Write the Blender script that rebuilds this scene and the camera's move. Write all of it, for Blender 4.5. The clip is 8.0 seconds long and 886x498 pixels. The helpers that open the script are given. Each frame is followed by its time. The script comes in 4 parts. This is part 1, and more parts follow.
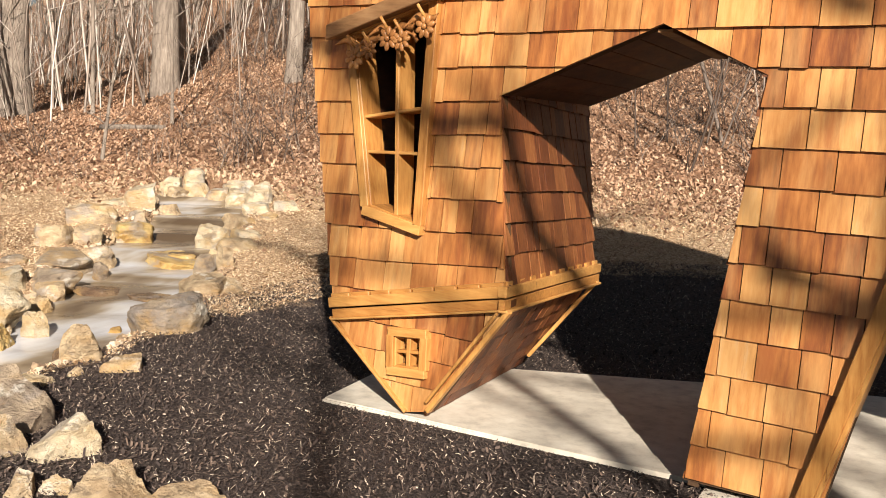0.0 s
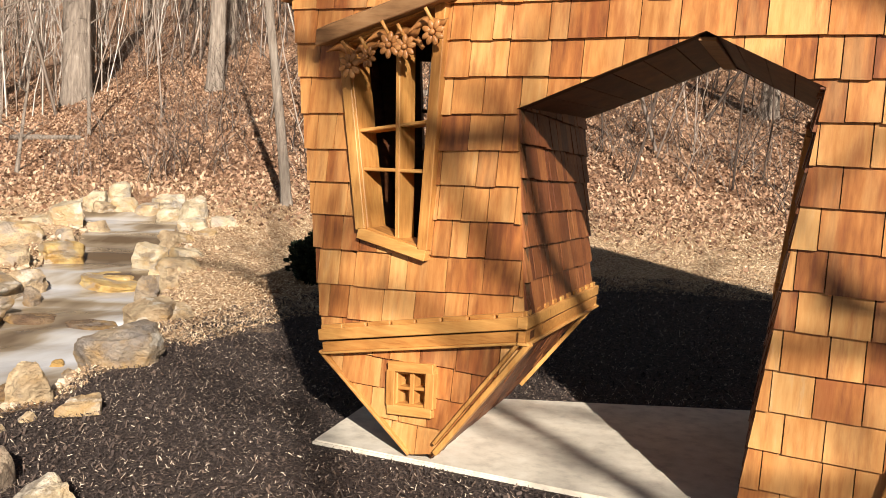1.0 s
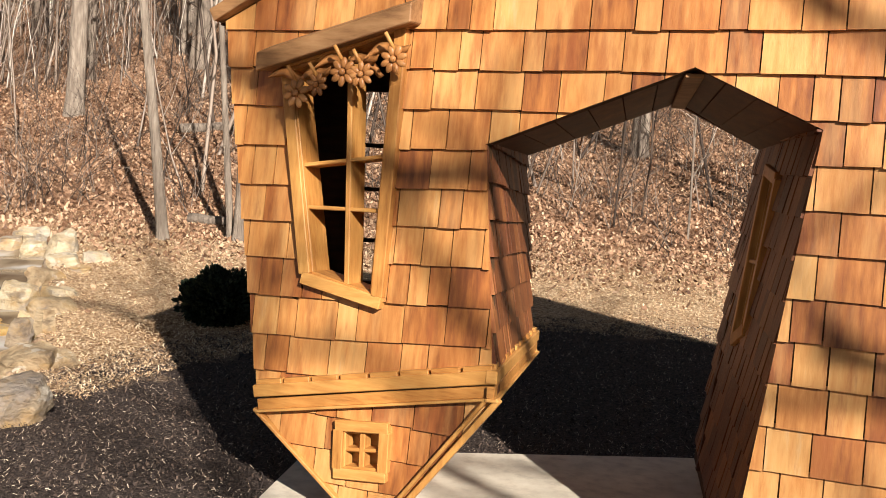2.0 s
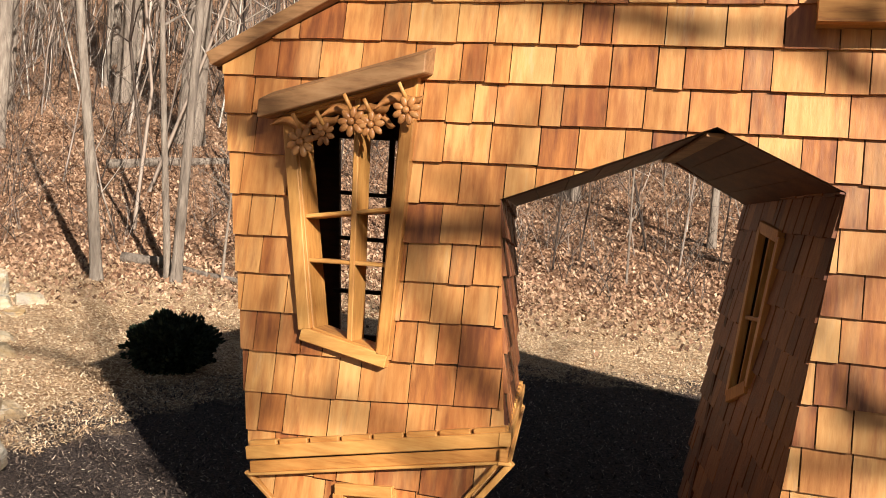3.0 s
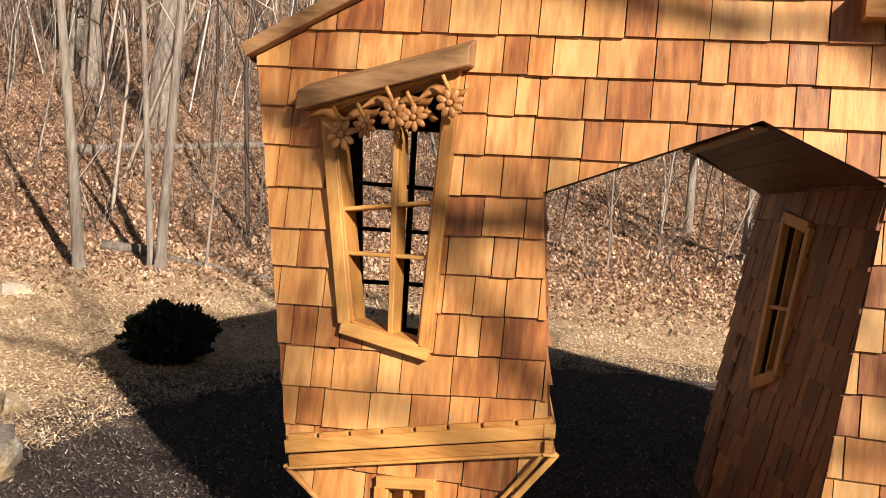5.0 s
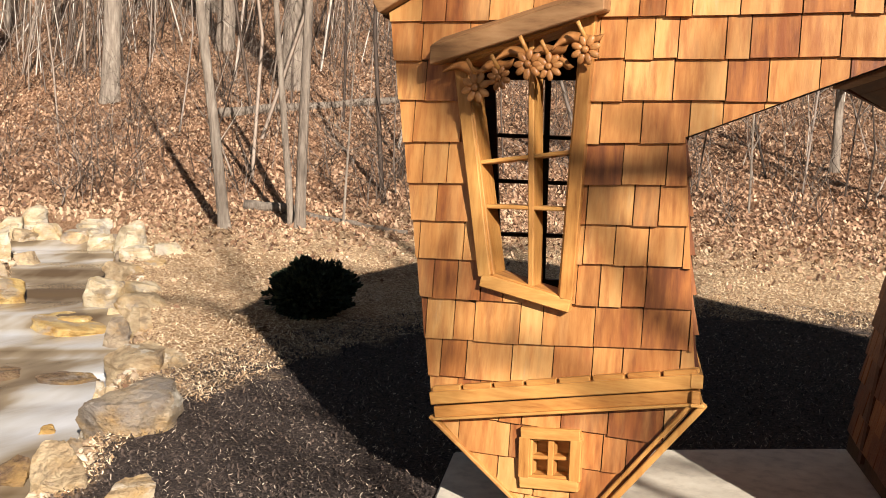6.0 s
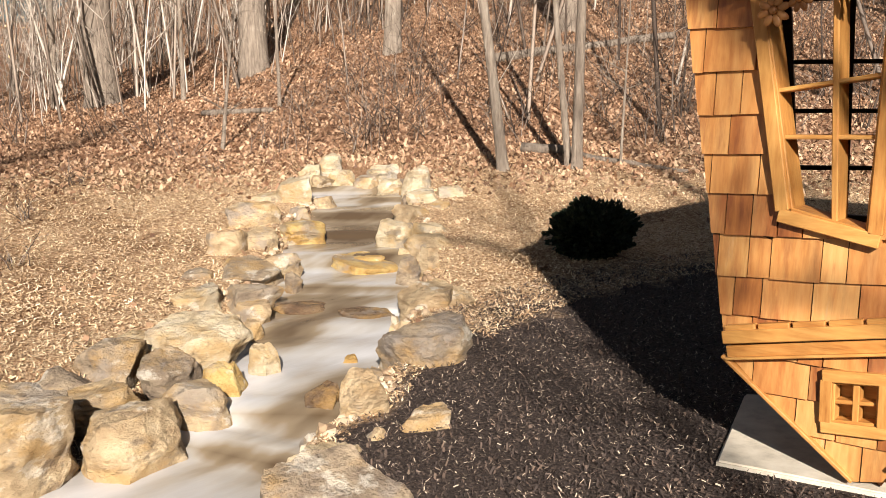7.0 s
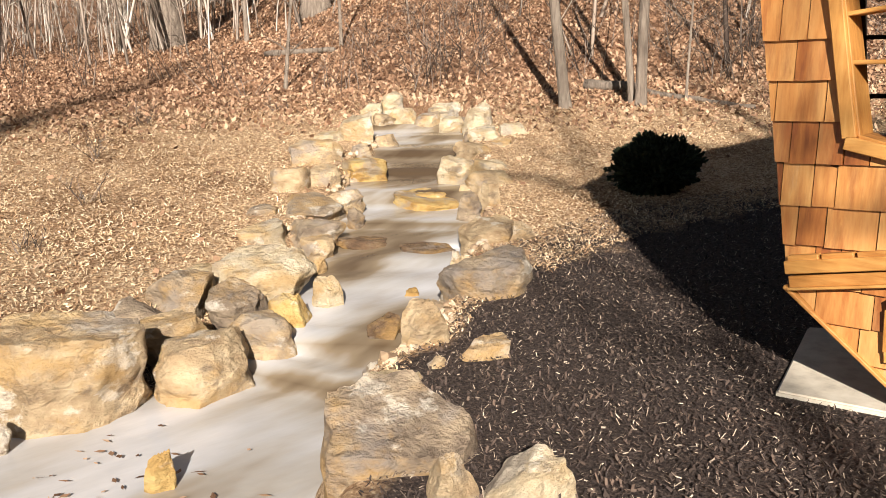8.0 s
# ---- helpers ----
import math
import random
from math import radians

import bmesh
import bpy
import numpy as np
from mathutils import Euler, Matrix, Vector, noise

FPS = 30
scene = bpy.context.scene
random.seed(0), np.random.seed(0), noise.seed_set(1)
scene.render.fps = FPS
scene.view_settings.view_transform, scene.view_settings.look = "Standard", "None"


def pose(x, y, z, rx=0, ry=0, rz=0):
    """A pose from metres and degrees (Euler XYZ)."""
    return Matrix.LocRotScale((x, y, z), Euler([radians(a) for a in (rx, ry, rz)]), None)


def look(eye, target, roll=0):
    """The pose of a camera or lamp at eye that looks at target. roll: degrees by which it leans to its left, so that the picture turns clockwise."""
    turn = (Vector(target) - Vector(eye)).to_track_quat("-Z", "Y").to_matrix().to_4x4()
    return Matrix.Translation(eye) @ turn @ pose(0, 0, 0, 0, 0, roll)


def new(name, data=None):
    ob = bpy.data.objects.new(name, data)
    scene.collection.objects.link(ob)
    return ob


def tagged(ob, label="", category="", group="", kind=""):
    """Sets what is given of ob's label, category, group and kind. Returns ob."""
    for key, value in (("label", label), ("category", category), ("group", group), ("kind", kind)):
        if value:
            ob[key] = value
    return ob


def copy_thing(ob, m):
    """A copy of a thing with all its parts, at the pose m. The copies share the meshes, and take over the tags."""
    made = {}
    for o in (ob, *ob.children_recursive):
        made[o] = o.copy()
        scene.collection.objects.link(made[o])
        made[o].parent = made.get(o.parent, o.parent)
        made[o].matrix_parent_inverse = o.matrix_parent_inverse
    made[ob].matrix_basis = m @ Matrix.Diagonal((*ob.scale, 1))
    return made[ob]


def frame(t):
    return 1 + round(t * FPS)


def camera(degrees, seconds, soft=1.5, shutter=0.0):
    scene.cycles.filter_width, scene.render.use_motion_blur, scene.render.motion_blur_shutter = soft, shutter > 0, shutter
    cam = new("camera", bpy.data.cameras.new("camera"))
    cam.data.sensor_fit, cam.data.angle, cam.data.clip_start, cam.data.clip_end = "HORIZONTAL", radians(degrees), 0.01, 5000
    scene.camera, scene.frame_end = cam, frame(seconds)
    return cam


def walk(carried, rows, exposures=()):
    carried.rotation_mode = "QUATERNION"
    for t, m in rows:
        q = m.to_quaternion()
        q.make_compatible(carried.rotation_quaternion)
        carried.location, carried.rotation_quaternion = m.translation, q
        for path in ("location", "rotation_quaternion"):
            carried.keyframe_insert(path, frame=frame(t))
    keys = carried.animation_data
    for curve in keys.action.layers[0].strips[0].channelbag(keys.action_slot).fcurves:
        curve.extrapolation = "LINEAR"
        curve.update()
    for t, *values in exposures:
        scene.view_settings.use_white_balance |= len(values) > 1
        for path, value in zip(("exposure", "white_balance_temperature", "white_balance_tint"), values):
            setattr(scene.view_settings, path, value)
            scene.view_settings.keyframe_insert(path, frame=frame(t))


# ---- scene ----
cam = camera(49.0, 8.0, 0.85)
PATH = [
    (0, (0.091, 0.146, 1.247), (-1.052, 1.772, 1.017), 3.0),
    (0.5, (-0.219, 0.175, 1.264), (-1.222, 1.893, 1.053), 4.1),
    (1, (-0.441, 0.237, 1.256), (-1.43, 1.963, 1.053), 2.9),
    (1.5, (-0.685, 0.306, 1.264), (-1.557, 2.1, 1.121), 3.1),
    (1.7, (-0.784, 0.348, 1.248), (-1.584, 2.176, 1.116), 3.6),
    (2.8, (-1.209, 0.362, 1.296), (-1.831, 2.262, 1.22), 3.9),
    (3, (-1.264, 0.348, 1.291), (-1.837, 2.264, 1.26), 4.5),
    (3.5, (-1.44, 0.289, 1.306), (-1.873, 2.241, 1.246), 1.2),
    (4, (-1.513, 0.285, 1.3), (-1.994, 2.225, 1.232), 4.0),
    (4.2, (-1.523, 0.275, 1.298), (-1.997, 2.218, 1.251), 4.4),
    (5.5, (-1.532, 0.274, 1.304), (-2.092, 2.192, 1.209), 3.9),
    (6, (-1.554, 0.274, 1.306), (-2.297, 2.122, 1.131), 2.2),
    (6.5, (-1.579, 0.249, 1.301), (-2.646, 1.921, 1.046), -0.4),
    (7, (-1.592, 0.236, 1.285), (-2.807, 1.796, 0.984), -0.2),
    (7.5, (-1.581, 0.226, 1.275), (-2.855, 1.724, 0.908), -0.1),
    (8, (-1.562, 0.216, 1.248), (-2.863, 1.677, 0.831), -0.9),
]
walk(cam, [(t, look(eye, target, roll)) for t, eye, target, roll in PATH])

# ---------------------------------------------------------------- light
SUN = Vector((0.88, -1.0, 0.61)).normalized()
world = bpy.data.worlds.new("sky")
scene.world = world
world.use_nodes = True
wn = world.node_tree.nodes
sky = wn.new("ShaderNodeTexSky")
sky.sky_type, sky.sun_disc = "NISHITA", False
sky.sun_elevation, sky.sun_rotation = math.asin(SUN.z), math.atan2(SUN.x, SUN.y)
wn["Background"].inputs["Strength"].default_value = 0.025
world.node_tree.links.new(sky.outputs[0], wn["Background"].inputs["Color"])
sun = new("sun", bpy.data.lights.new("sun", "SUN"))
sun.data.energy, sun.data.angle, sun.data.color = 5.0, radians(0.55), (1.0, 0.925, 0.865)
sun.matrix_world = look((6, -8, 9), Vector((6, -8, 9)) - SUN)
scene.view_settings.exposure = 0.92


# ---------------------------------------------------------------- materials
def mixed(nt, a, b, fac, mode="MIX"):
    n = nt.nodes.new("ShaderNodeMix")
    n.data_type, n.blend_type = "RGBA", mode
    for s, v in ((n.inputs[0], fac), (n.inputs[6], a), (n.inputs[7], b)):
        if hasattr(v, "links"):
            nt.links.new(v, s)
        else:
            s.default_value = v
    return n.outputs[2]


def calc(nt, op, a, b=0.0, clamp=False):
    n = nt.nodes.new("ShaderNodeMath")
    n.operation, n.use_clamp = op, clamp
    for s, v in zip(n.inputs, (a, b)):
        if hasattr(v, "links"):
            nt.links.new(v, s)
        else:
            s.default_value = v
    return n.outputs[0]


def ramp(nt, fac, cols):
    n = nt.nodes.new("ShaderNodeValToRGB")
    e = n.color_ramp.elements
    while len(e) < len(cols):
        e.new(0.5)
    for i, c in enumerate(cols):
        pos, col = c if isinstance(c[0], (int, float)) and len(c) == 2 else (i / max(1, len(cols) - 1), c)
        e[i].position, e[i].color = pos, (*col, 1)
    nt.links.new(fac, n.inputs[0])
    return n.outputs[0]


def noisy(nt, vec, scale, detail=5.0, rough=0.6):
    n = nt.nodes.new("ShaderNodeTexNoise")
    n.inputs["Scale"].default_value, n.inputs["Detail"].default_value, n.inputs["Roughness"].default_value = scale, detail, rough
    nt.links.new(vec, n.inputs["Vector"])
    return n.outputs["Fac"]


def surf(name, cols, scale=10.0, stretch=(1, 1, 1), rough=0.8, bump=0.3, rand="", share=0.5, big=1.5, depth=0.01, spec=0.3, patches=()):
    """A surface whose colour runs over cols by a grain, a large-scale drift and, where rand says so, by the piece."""
    m = bpy.data.materials.new(name)
    m.use_nodes = True
    nt = m.node_tree
    bsdf = nt.nodes["Principled BSDF"]
    geo = nt.nodes.new("ShaderNodeNewGeometry")
    mp = nt.nodes.new("ShaderNodeMapping")
    mp.inputs["Scale"].default_value = stretch
    nt.links.new(geo.outputs["Position"], mp.inputs["Vector"])
    vec = mp.outputs[0]
    r = None
    if rand:
        r = nt.nodes.new("ShaderNodeObjectInfo").outputs["Random"] if rand == "object" else geo.outputs["Random Per Island"]
        comb = nt.nodes.new("ShaderNodeVectorMath")
        comb.operation = "ADD"
        nt.links.new(vec, comb.inputs[0])
        nt.links.new(calc(nt, "MULTIPLY", r, 57.0), comb.inputs[1])
        vec = comb.outputs[0]
    fine = noisy(nt, vec, scale)
    fine = calc(nt, "MULTIPLY_ADD", calc(nt, "SUBTRACT", fine, 0.5), 1.9)
    fine.node.inputs[2].default_value = 0.5
    fac = fine
    if rand:
        fac = calc(nt, "ADD", calc(nt, "MULTIPLY", fine, 1 - share), calc(nt, "MULTIPLY", r, share))
    col = ramp(nt, fac, cols)
    drift = noisy(nt, geo.outputs["Position"], big, 3.0)
    col = mixed(nt, col, ramp(nt, drift, [(0.25, (0.62, 0.6, 0.58)), (0.75, (1.15, 1.13, 1.1))]), 0.85, "MULTIPLY")
    for pc, sc, lo, hi, amount in patches:
        k = nt.nodes.new("ShaderNodeMapRange")
        k.inputs[1].default_value, k.inputs[2].default_value, k.inputs[4].default_value = lo, hi, amount
        off = nt.nodes.new("ShaderNodeVectorMath")
        off.operation = "ADD"
        off.inputs[1].default_value = (sc, 3.1, pc[0] * 40)
        nt.links.new(vec, off.inputs[0])
        nt.links.new(noisy(nt, off.outputs[0], sc, 6.0, 0.65), k.inputs[0])
        col = mixed(nt, col, (*pc, 1), k.outputs[0])
    height = noisy(nt, vec, scale * 2.3, 6.0, 0.7)
    nt.links.new(col, bsdf.inputs["Base Color"])
    bsdf.inputs["Roughness"].default_value = rough
    bsdf.inputs["Specular IOR Level"].default_value = spec
    b = nt.nodes.new("ShaderNodeBump")
    b.inputs["Strength"].default_value, b.inputs["Distance"].default_value = bump, depth
    nt.links.new(height, b.inputs["Height"])
    nt.links.new(b.outputs[0], bsdf.inputs["Normal"])
    return m


CEDAR_COLS = [(0.0, (0.1, 0.03, 0.011)), (0.2, (0.25, 0.082, 0.025)), (0.4, (0.44, 0.165, 0.043)), (0.6, (0.58, 0.262, 0.076)), (0.8, (0.67, 0.36, 0.122)), (1.0, (0.63, 0.42, 0.22))]
STAIN = [((0.13, 0.036, 0.012), 1.6, 0.55, 0.74, 0.75), ((0.68, 0.4, 0.15), 1.2, 0.5, 0.7, 0.5), ((0.3, 0.09, 0.026), 3.1, 0.54, 0.66, 0.6)]
CEDAR = surf("cedar_shingle", CEDAR_COLS, 9, (5, 5, 0.55), 0.42, 0.25, "object", 0.58, 3.0, 0.004, 0.5, STAIN)
# redder cedar, its tones also lowered to hold the passage's shade
CEDAR_RED_SHADED = surf("red_cedar_shaded", [(0.0, (0.055, 0.016, 0.007)), (0.35, (0.145, 0.043, 0.014)), (0.65, (0.26, 0.09, 0.027)), (1.0, (0.42, 0.18, 0.06))], 9, (9, 9, 0.7), 0.5, 0.35, "object", 0.5, 3.0, 0.004, 0.4)
CEDAR_MANY = surf("cedar_shingle_rows", CEDAR_COLS, 9, (5, 5, 0.55), 0.42, 0.25, "island", 0.62, 3.0, 0.004, 0.45, STAIN)
PINE_COLS = [(0.0, (0.24, 0.078, 0.017)), (0.3, (0.47, 0.205, 0.05)), (0.65, (0.6, 0.305, 0.085)), (1.0, (0.7, 0.41, 0.135))]
KNOTS = [((0.14, 0.045, 0.014), 2.2, 0.66, 0.71, 0.9)]
PINE = surf("knotty_pine_level", PINE_COLS, 9, (0.9, 7, 7), 0.45, 0.2, "object", 0.35, 4.0, 0.003, 0.4, KNOTS)
PINE_UP = surf("knotty_pine_upright", PINE_COLS, 9, (7, 7, 0.9), 0.45, 0.2, "object", 0.35, 4.0, 0.003, 0.4, KNOTS)
CARVED = surf("carved_stained_wood", [(0.2, 0.075, 0.02), (0.42, 0.18, 0.055), (0.55, 0.28, 0.1)], 24, (1, 1, 1), 0.4, 0.2, "object", 0.3, 6.0, 0.002, 0.4)
# cedar boards with the shade under the passage ceiling put into their colour
PLANK_SHADED = surf("cedar_board_shaded", [(0.04, 0.014, 0.006), (0.115, 0.04, 0.014), (0.21, 0.08, 0.028)], 8, (1.2, 0.9, 6), 0.6, 0.3, "object", 0.4, 2.0, 0.004)
BARE = surf("weathered_board", [(0.16, 0.075, 0.03), (0.35, 0.185, 0.078), (0.45, 0.26, 0.12)], 7, (1.0, 5, 5), 0.6, 0.25, "", 0.4, 3.0, 0.004)
CONCRETE = surf("concrete", [(0.55, 0.485, 0.38), (0.75, 0.675, 0.535), (0.85, 0.785, 0.645)], 14, (1, 1, 1), 0.9, 0.15, "", 0.4, 1.3, 0.003)
STONE_COLS = {"TAN": [(0.19, 0.12, 0.065), (0.44, 0.315, 0.18), (0.62, 0.475, 0.29), (0.74, 0.62, 0.43)],
              "PALE": [(0.3, 0.215, 0.125), (0.57, 0.45, 0.28), (0.72, 0.61, 0.42), (0.81, 0.73, 0.57)],
              "GREY": [(0.12, 0.085, 0.06), (0.28, 0.215, 0.15), (0.46, 0.36, 0.24), (0.6, 0.5, 0.36)],
              "RUST": [(0.22, 0.11, 0.03), (0.48, 0.29, 0.09), (0.64, 0.46, 0.18), (0.7, 0.55, 0.28)],
              "WET": [(0.06, 0.042, 0.03), (0.16, 0.1, 0.06), (0.27, 0.18, 0.1), (0.36, 0.27, 0.18)]}
STONE = {k: surf("stone_" + k.lower(), c, 8.0, (1, 1, 1.6), 0.25 if k == "WET" else 0.85, 1.0, "object", 0.15, 2.2, 0.045, 0.3, [((0.78, 0.71, 0.58), 4.0, 0.57, 0.62, 0.0 if k == "WET" else 0.55), ((0.14, 0.1, 0.07), 7.0, 0.57, 0.66, 0.6), ((0.5, 0.3, 0.1), 3.0, 0.5, 0.62, 0.6), ((0.32, 0.28, 0.24), 2.4, 0.55, 0.63, 0.6)]) for k, c in STONE_COLS.items()}
PEBBLE = surf("pebble", [(0.16, 0.1, 0.06), (0.4, 0.28, 0.17), (0.6, 0.48, 0.33), (0.75, 0.67, 0.54)], 20, (1, 1, 1), 0.85, 0.5, "island", 0.8, 1.0, 0.01)
BARK = surf("bark", [(0.12, 0.095, 0.075), (0.32, 0.26, 0.2), (0.52, 0.45, 0.36)], 11, (2, 2, 0.3), 0.9, 1.0, "object", 0.2, 1.0, 0.05)
BARK_BROWN = surf("bark_brown", [(0.03, 0.021, 0.016), (0.1, 0.072, 0.053), (0.42, 0.345, 0.28)], 6, (1, 1, 0.3), 0.9, 0.3, "island", 0.8, 0.4, 0.01)
BARK_FAR = surf("bark_thin", [(0.0, (0.1, 0.078, 0.062)), (0.5, (0.36, 0.285, 0.22)), (1.0, (0.86, 0.79, 0.68))], 6, (1, 1, 0.3), 0.9, 0.3, "island", 0.75, 0.4, 0.01)
LEAF = surf("dead_leaf", [(0.07, 0.034, 0.02), (0.23, 0.125, 0.07), (0.42, 0.255, 0.15), (0.66, 0.47, 0.31)], 30, (1, 1, 1), 0.7, 0.1, "island", 0.85, 0.5)
CHIP = surf("mulch_chip", [(0.0, (0.025, 0.019, 0.017)), (0.45, (0.085, 0.063, 0.052)), (0.74, (0.17, 0.125, 0.095)), (0.88, (0.62, 0.51, 0.38))], 30, (1, 1, 1), 0.8, 0.1, "island", 0.9, 0.8)
FLAKE = surf("bark_flake", [(0.022, 0.016, 0.014), (0.06, 0.044, 0.036), (0.12, 0.085, 0.065), (0.2, 0.14, 0.1)], 40, (1, 1, 1), 0.85, 0.3, "island", 0.8, 0.8, 0.004)
STRAW = surf("wood_chip", [(0.15, 0.075, 0.04), (0.5, 0.32, 0.17), (0.82, 0.61, 0.37), (0.94, 0.81, 0.58)], 30, (1, 1, 1), 0.75, 0.1, "island", 0.85, 0.6)
GREEN = surf("evergreen_leaf", [(0.006, 0.011, 0.005), (0.014, 0.023, 0.01), (0.04, 0.05, 0.022)], 20, (1, 1, 1), 0.8, 0.1, "island", 0.8, 2.0)
DARK = surf("inside_board", [(0.05, 0.025, 0.012), (0.13, 0.07, 0.03)], 8, (5, 5, 1), 0.8, 0.2)

# ground: dark bark mulch round the house, wood chips and leaf litter beyond
GROUND = bpy.data.materials.new("ground_litter")
GROUND.use_nodes = True
nt = GROUND.node_tree
pos = nt.nodes.new("ShaderNodeNewGeometry").outputs["Position"]
att = nt.nodes.new("ShaderNodeAttribute")
att.attribute_name = "mulch"
hat = nt.nodes.new("ShaderNodeAttribute")
hat.attribute_name = "woods"
edge = calc(nt, "ADD", att.outputs["Fac"], calc(nt, "MULTIPLY", calc(nt, "SUBTRACT", noisy(nt, pos, 3.0, 6.0), 0.5), 1.0))
edge = calc(nt, "MULTIPLY", calc(nt, "ADD", edge, 0.12), 4.0, True)
chips = ramp(nt, noisy(nt, pos, 38, 4.0, 0.7), [(0.34, (0.2, 0.105, 0.055)), (0.5, (0.56, 0.38, 0.225)), (0.66, (0.9, 0.72, 0.48))])
litter = ramp(nt, noisy(nt, pos, 17, 6.0, 0.75), [(0.32, (0.08, 0.04, 0.024)), (0.5, (0.34, 0.2, 0.12)), (0.7, (0.62, 0.44, 0.29))])
mulch = ramp(nt, noisy(nt, pos, 55, 5.0, 0.75), [(0.3, (0.024, 0.019, 0.017)), (0.52, (0.09, 0.068, 0.057)), (0.72, (0.24, 0.18, 0.135))])
col = mixed(nt, chips, litter, hat.outputs["Fac"])
col = mixed(nt, col, ramp(nt, noisy(nt, pos, 0.7, 5.0, 0.65), [(0.36, (0.45, 0.36, 0.3)), (0.5, (0.95, 0.9, 0.85)), (0.64, (1.15, 1.15, 1.12))]), 0.9, "MULTIPLY")
col = mixed(nt, col, mulch, edge)
nt.links.new(col, nt.nodes["Principled BSDF"].inputs["Base Color"])
nt.nodes["Principled BSDF"].inputs["Roughness"].default_value = 0.95
nt.nodes["Principled BSDF"].inputs["Specular IOR Level"].default_value = 0.1
b = nt.nodes.new("ShaderNodeBump")
b.inputs["Strength"].default_value, b.inputs["Distance"].default_value = 1.0, 0.035
nt.links.new(noisy(nt, pos, 45, 6.0, 0.75), b.inputs["Height"])
nt.links.new(b.outputs[0], nt.nodes["Principled BSDF"].inputs["Normal"])

# water: milky ice and running water over brown stone
WATER = bpy.data.materials.new("icy_water")
WATER.use_nodes = True
nt = WATER.node_tree
pos = nt.nodes.new("ShaderNodeNewGeometry").outputs["Position"]
ice = nt.nodes.new("ShaderNodeAttribute")
ice.attribute_name = "ice"
mp = nt.nodes.new("ShaderNodeMapping")
mp.inputs["Rotation"].default_value = (0, 0, radians(45))
mp.inputs["Scale"].default_value = (1.0, 0.35, 1.0)
nt.links.new(pos, mp.inputs["Vector"])
streak = noisy(nt, mp.outputs[0], 3.2, 3.0, 0.5)
fac = calc(nt, "ADD", calc(nt, "MULTIPLY", calc(nt, "SUBTRACT", streak, 0.5), 1.35), ice.outputs["Fac"], True)
col = ramp(nt, fac, [(0.0, (0.1, 0.065, 0.035)), (0.3, (0.25, 0.19, 0.12)), (0.5, (0.42, 0.38, 0.32)), (0.75, (0.51, 0.495, 0.475)), (1.0, (0.63, 0.615, 0.6))])
nt.links.new(col, nt.nodes["Principled BSDF"].inputs["Base Color"])
nt.nodes["Principled BSDF"].inputs["Roughness"].default_value = 0.22
nt.nodes["Principled BSDF"].inputs["IOR"].default_value = 1.33
b = nt.nodes.new("ShaderNodeBump")
b.inputs["Strength"].default_value, b.inputs["Distance"].default_value = 0.22, 0.02
nt.links.new(noisy(nt, mp.outputs[0], 9, 3.0), b.inputs["Height"])
nt.links.new(b.outputs[0], nt.nodes["Principled BSDF"].inputs["Normal"])


# ---------------------------------------------------------------- mesh helpers
def link_mesh(name, bm, material, parent=None, label="", smooth=False):
    bmesh.ops.recalc_face_normals(bm, faces=bm.faces)
    me = bpy.data.meshes.new(name)
    bm.to_mesh(me)
    bm.free()
    me.materials.append(material)
    if smooth:
        me.shade_smooth()
    ob = new(name, me)
    ob.parent = parent
    if label:
        ob["label"] = label
    return ob


def part(name, bm, material, parent, label="", smooth=False):
    return link_mesh(name, bm, material, parent, label, smooth)


def raw(name, verts, faces, material, parent=None, smooth=False):
    me = bpy.data.meshes.new(name)
    me.from_pydata(verts, [], faces)
    me.materials.append(material)
    if smooth:
        me.shade_smooth()
    ob = new(name, me)
    ob.parent = parent
    return ob


def clip(poly, a, b, side=1.0):
    """The part of a convex polygon left (side 1) or right (-1) of the line from a to b."""
    out = []
    d = [side * ((b[0] - a[0]) * (p[1] - a[1]) - (b[1] - a[1]) * (p[0] - a[0])) for p in poly]
    for i, p in enumerate(poly):
        q, e, f = poly[i - 1], d[i - 1], d[i]
        if (e < 0) != (f < 0):
            k = e / (e - f)
            out.append((q[0] + (p[0] - q[0]) * k, q[1] + (p[1] - q[1]) * k))
        if f >= 0:
            out.append(p)
    return out


def area(poly):
    return 0.5 * sum(poly[i - 1][0] * poly[i][1] - poly[i][0] * poly[i - 1][1] for i in range(len(poly)))


def carve(poly, outer, holes):
    """Convex pieces of poly inside outer and outside the holes; all counterclockwise."""
    if outer:
        for i in range(len(outer)):
            poly = clip(poly, outer[i - 1], outer[i])
            if len(poly) < 3:
                return []
    pieces = [poly]
    for h in holes:
        nxt = []
        for p in pieces:
            rest = p
            for i in range(len(h)):
                rest = clip(rest, h[i - 1], h[i])
                if len(rest) < 3:
                    break
            if len(rest) < 3 or abs(area(rest)) < 1e-6:
                nxt.append(p)
                continue
            rest = p
            for i in range(len(h)):
                o = clip(rest, h[i - 1], h[i], -1.0)
                if len(o) > 2 and abs(area(o)) > 2e-5:
                    nxt.append(o)
                rest = clip(rest, h[i - 1], h[i])
                if len(rest) < 3:
                    break
        pieces = nxt
    return [p for p in pieces if len(p) > 2 and abs(area(p)) > 2e-5]


def prism(bm, poly, front, back):
    f = [bm.verts.new(front(*p)) for p in poly]
    g = [bm.verts.new(back(*p)) for p in poly]
    bm.faces.new(f)
    bm.faces.new(g[::-1])
    for i in range(len(poly)):
        bm.faces.new((f[i - 1], g[i - 1], g[i], f[i]))


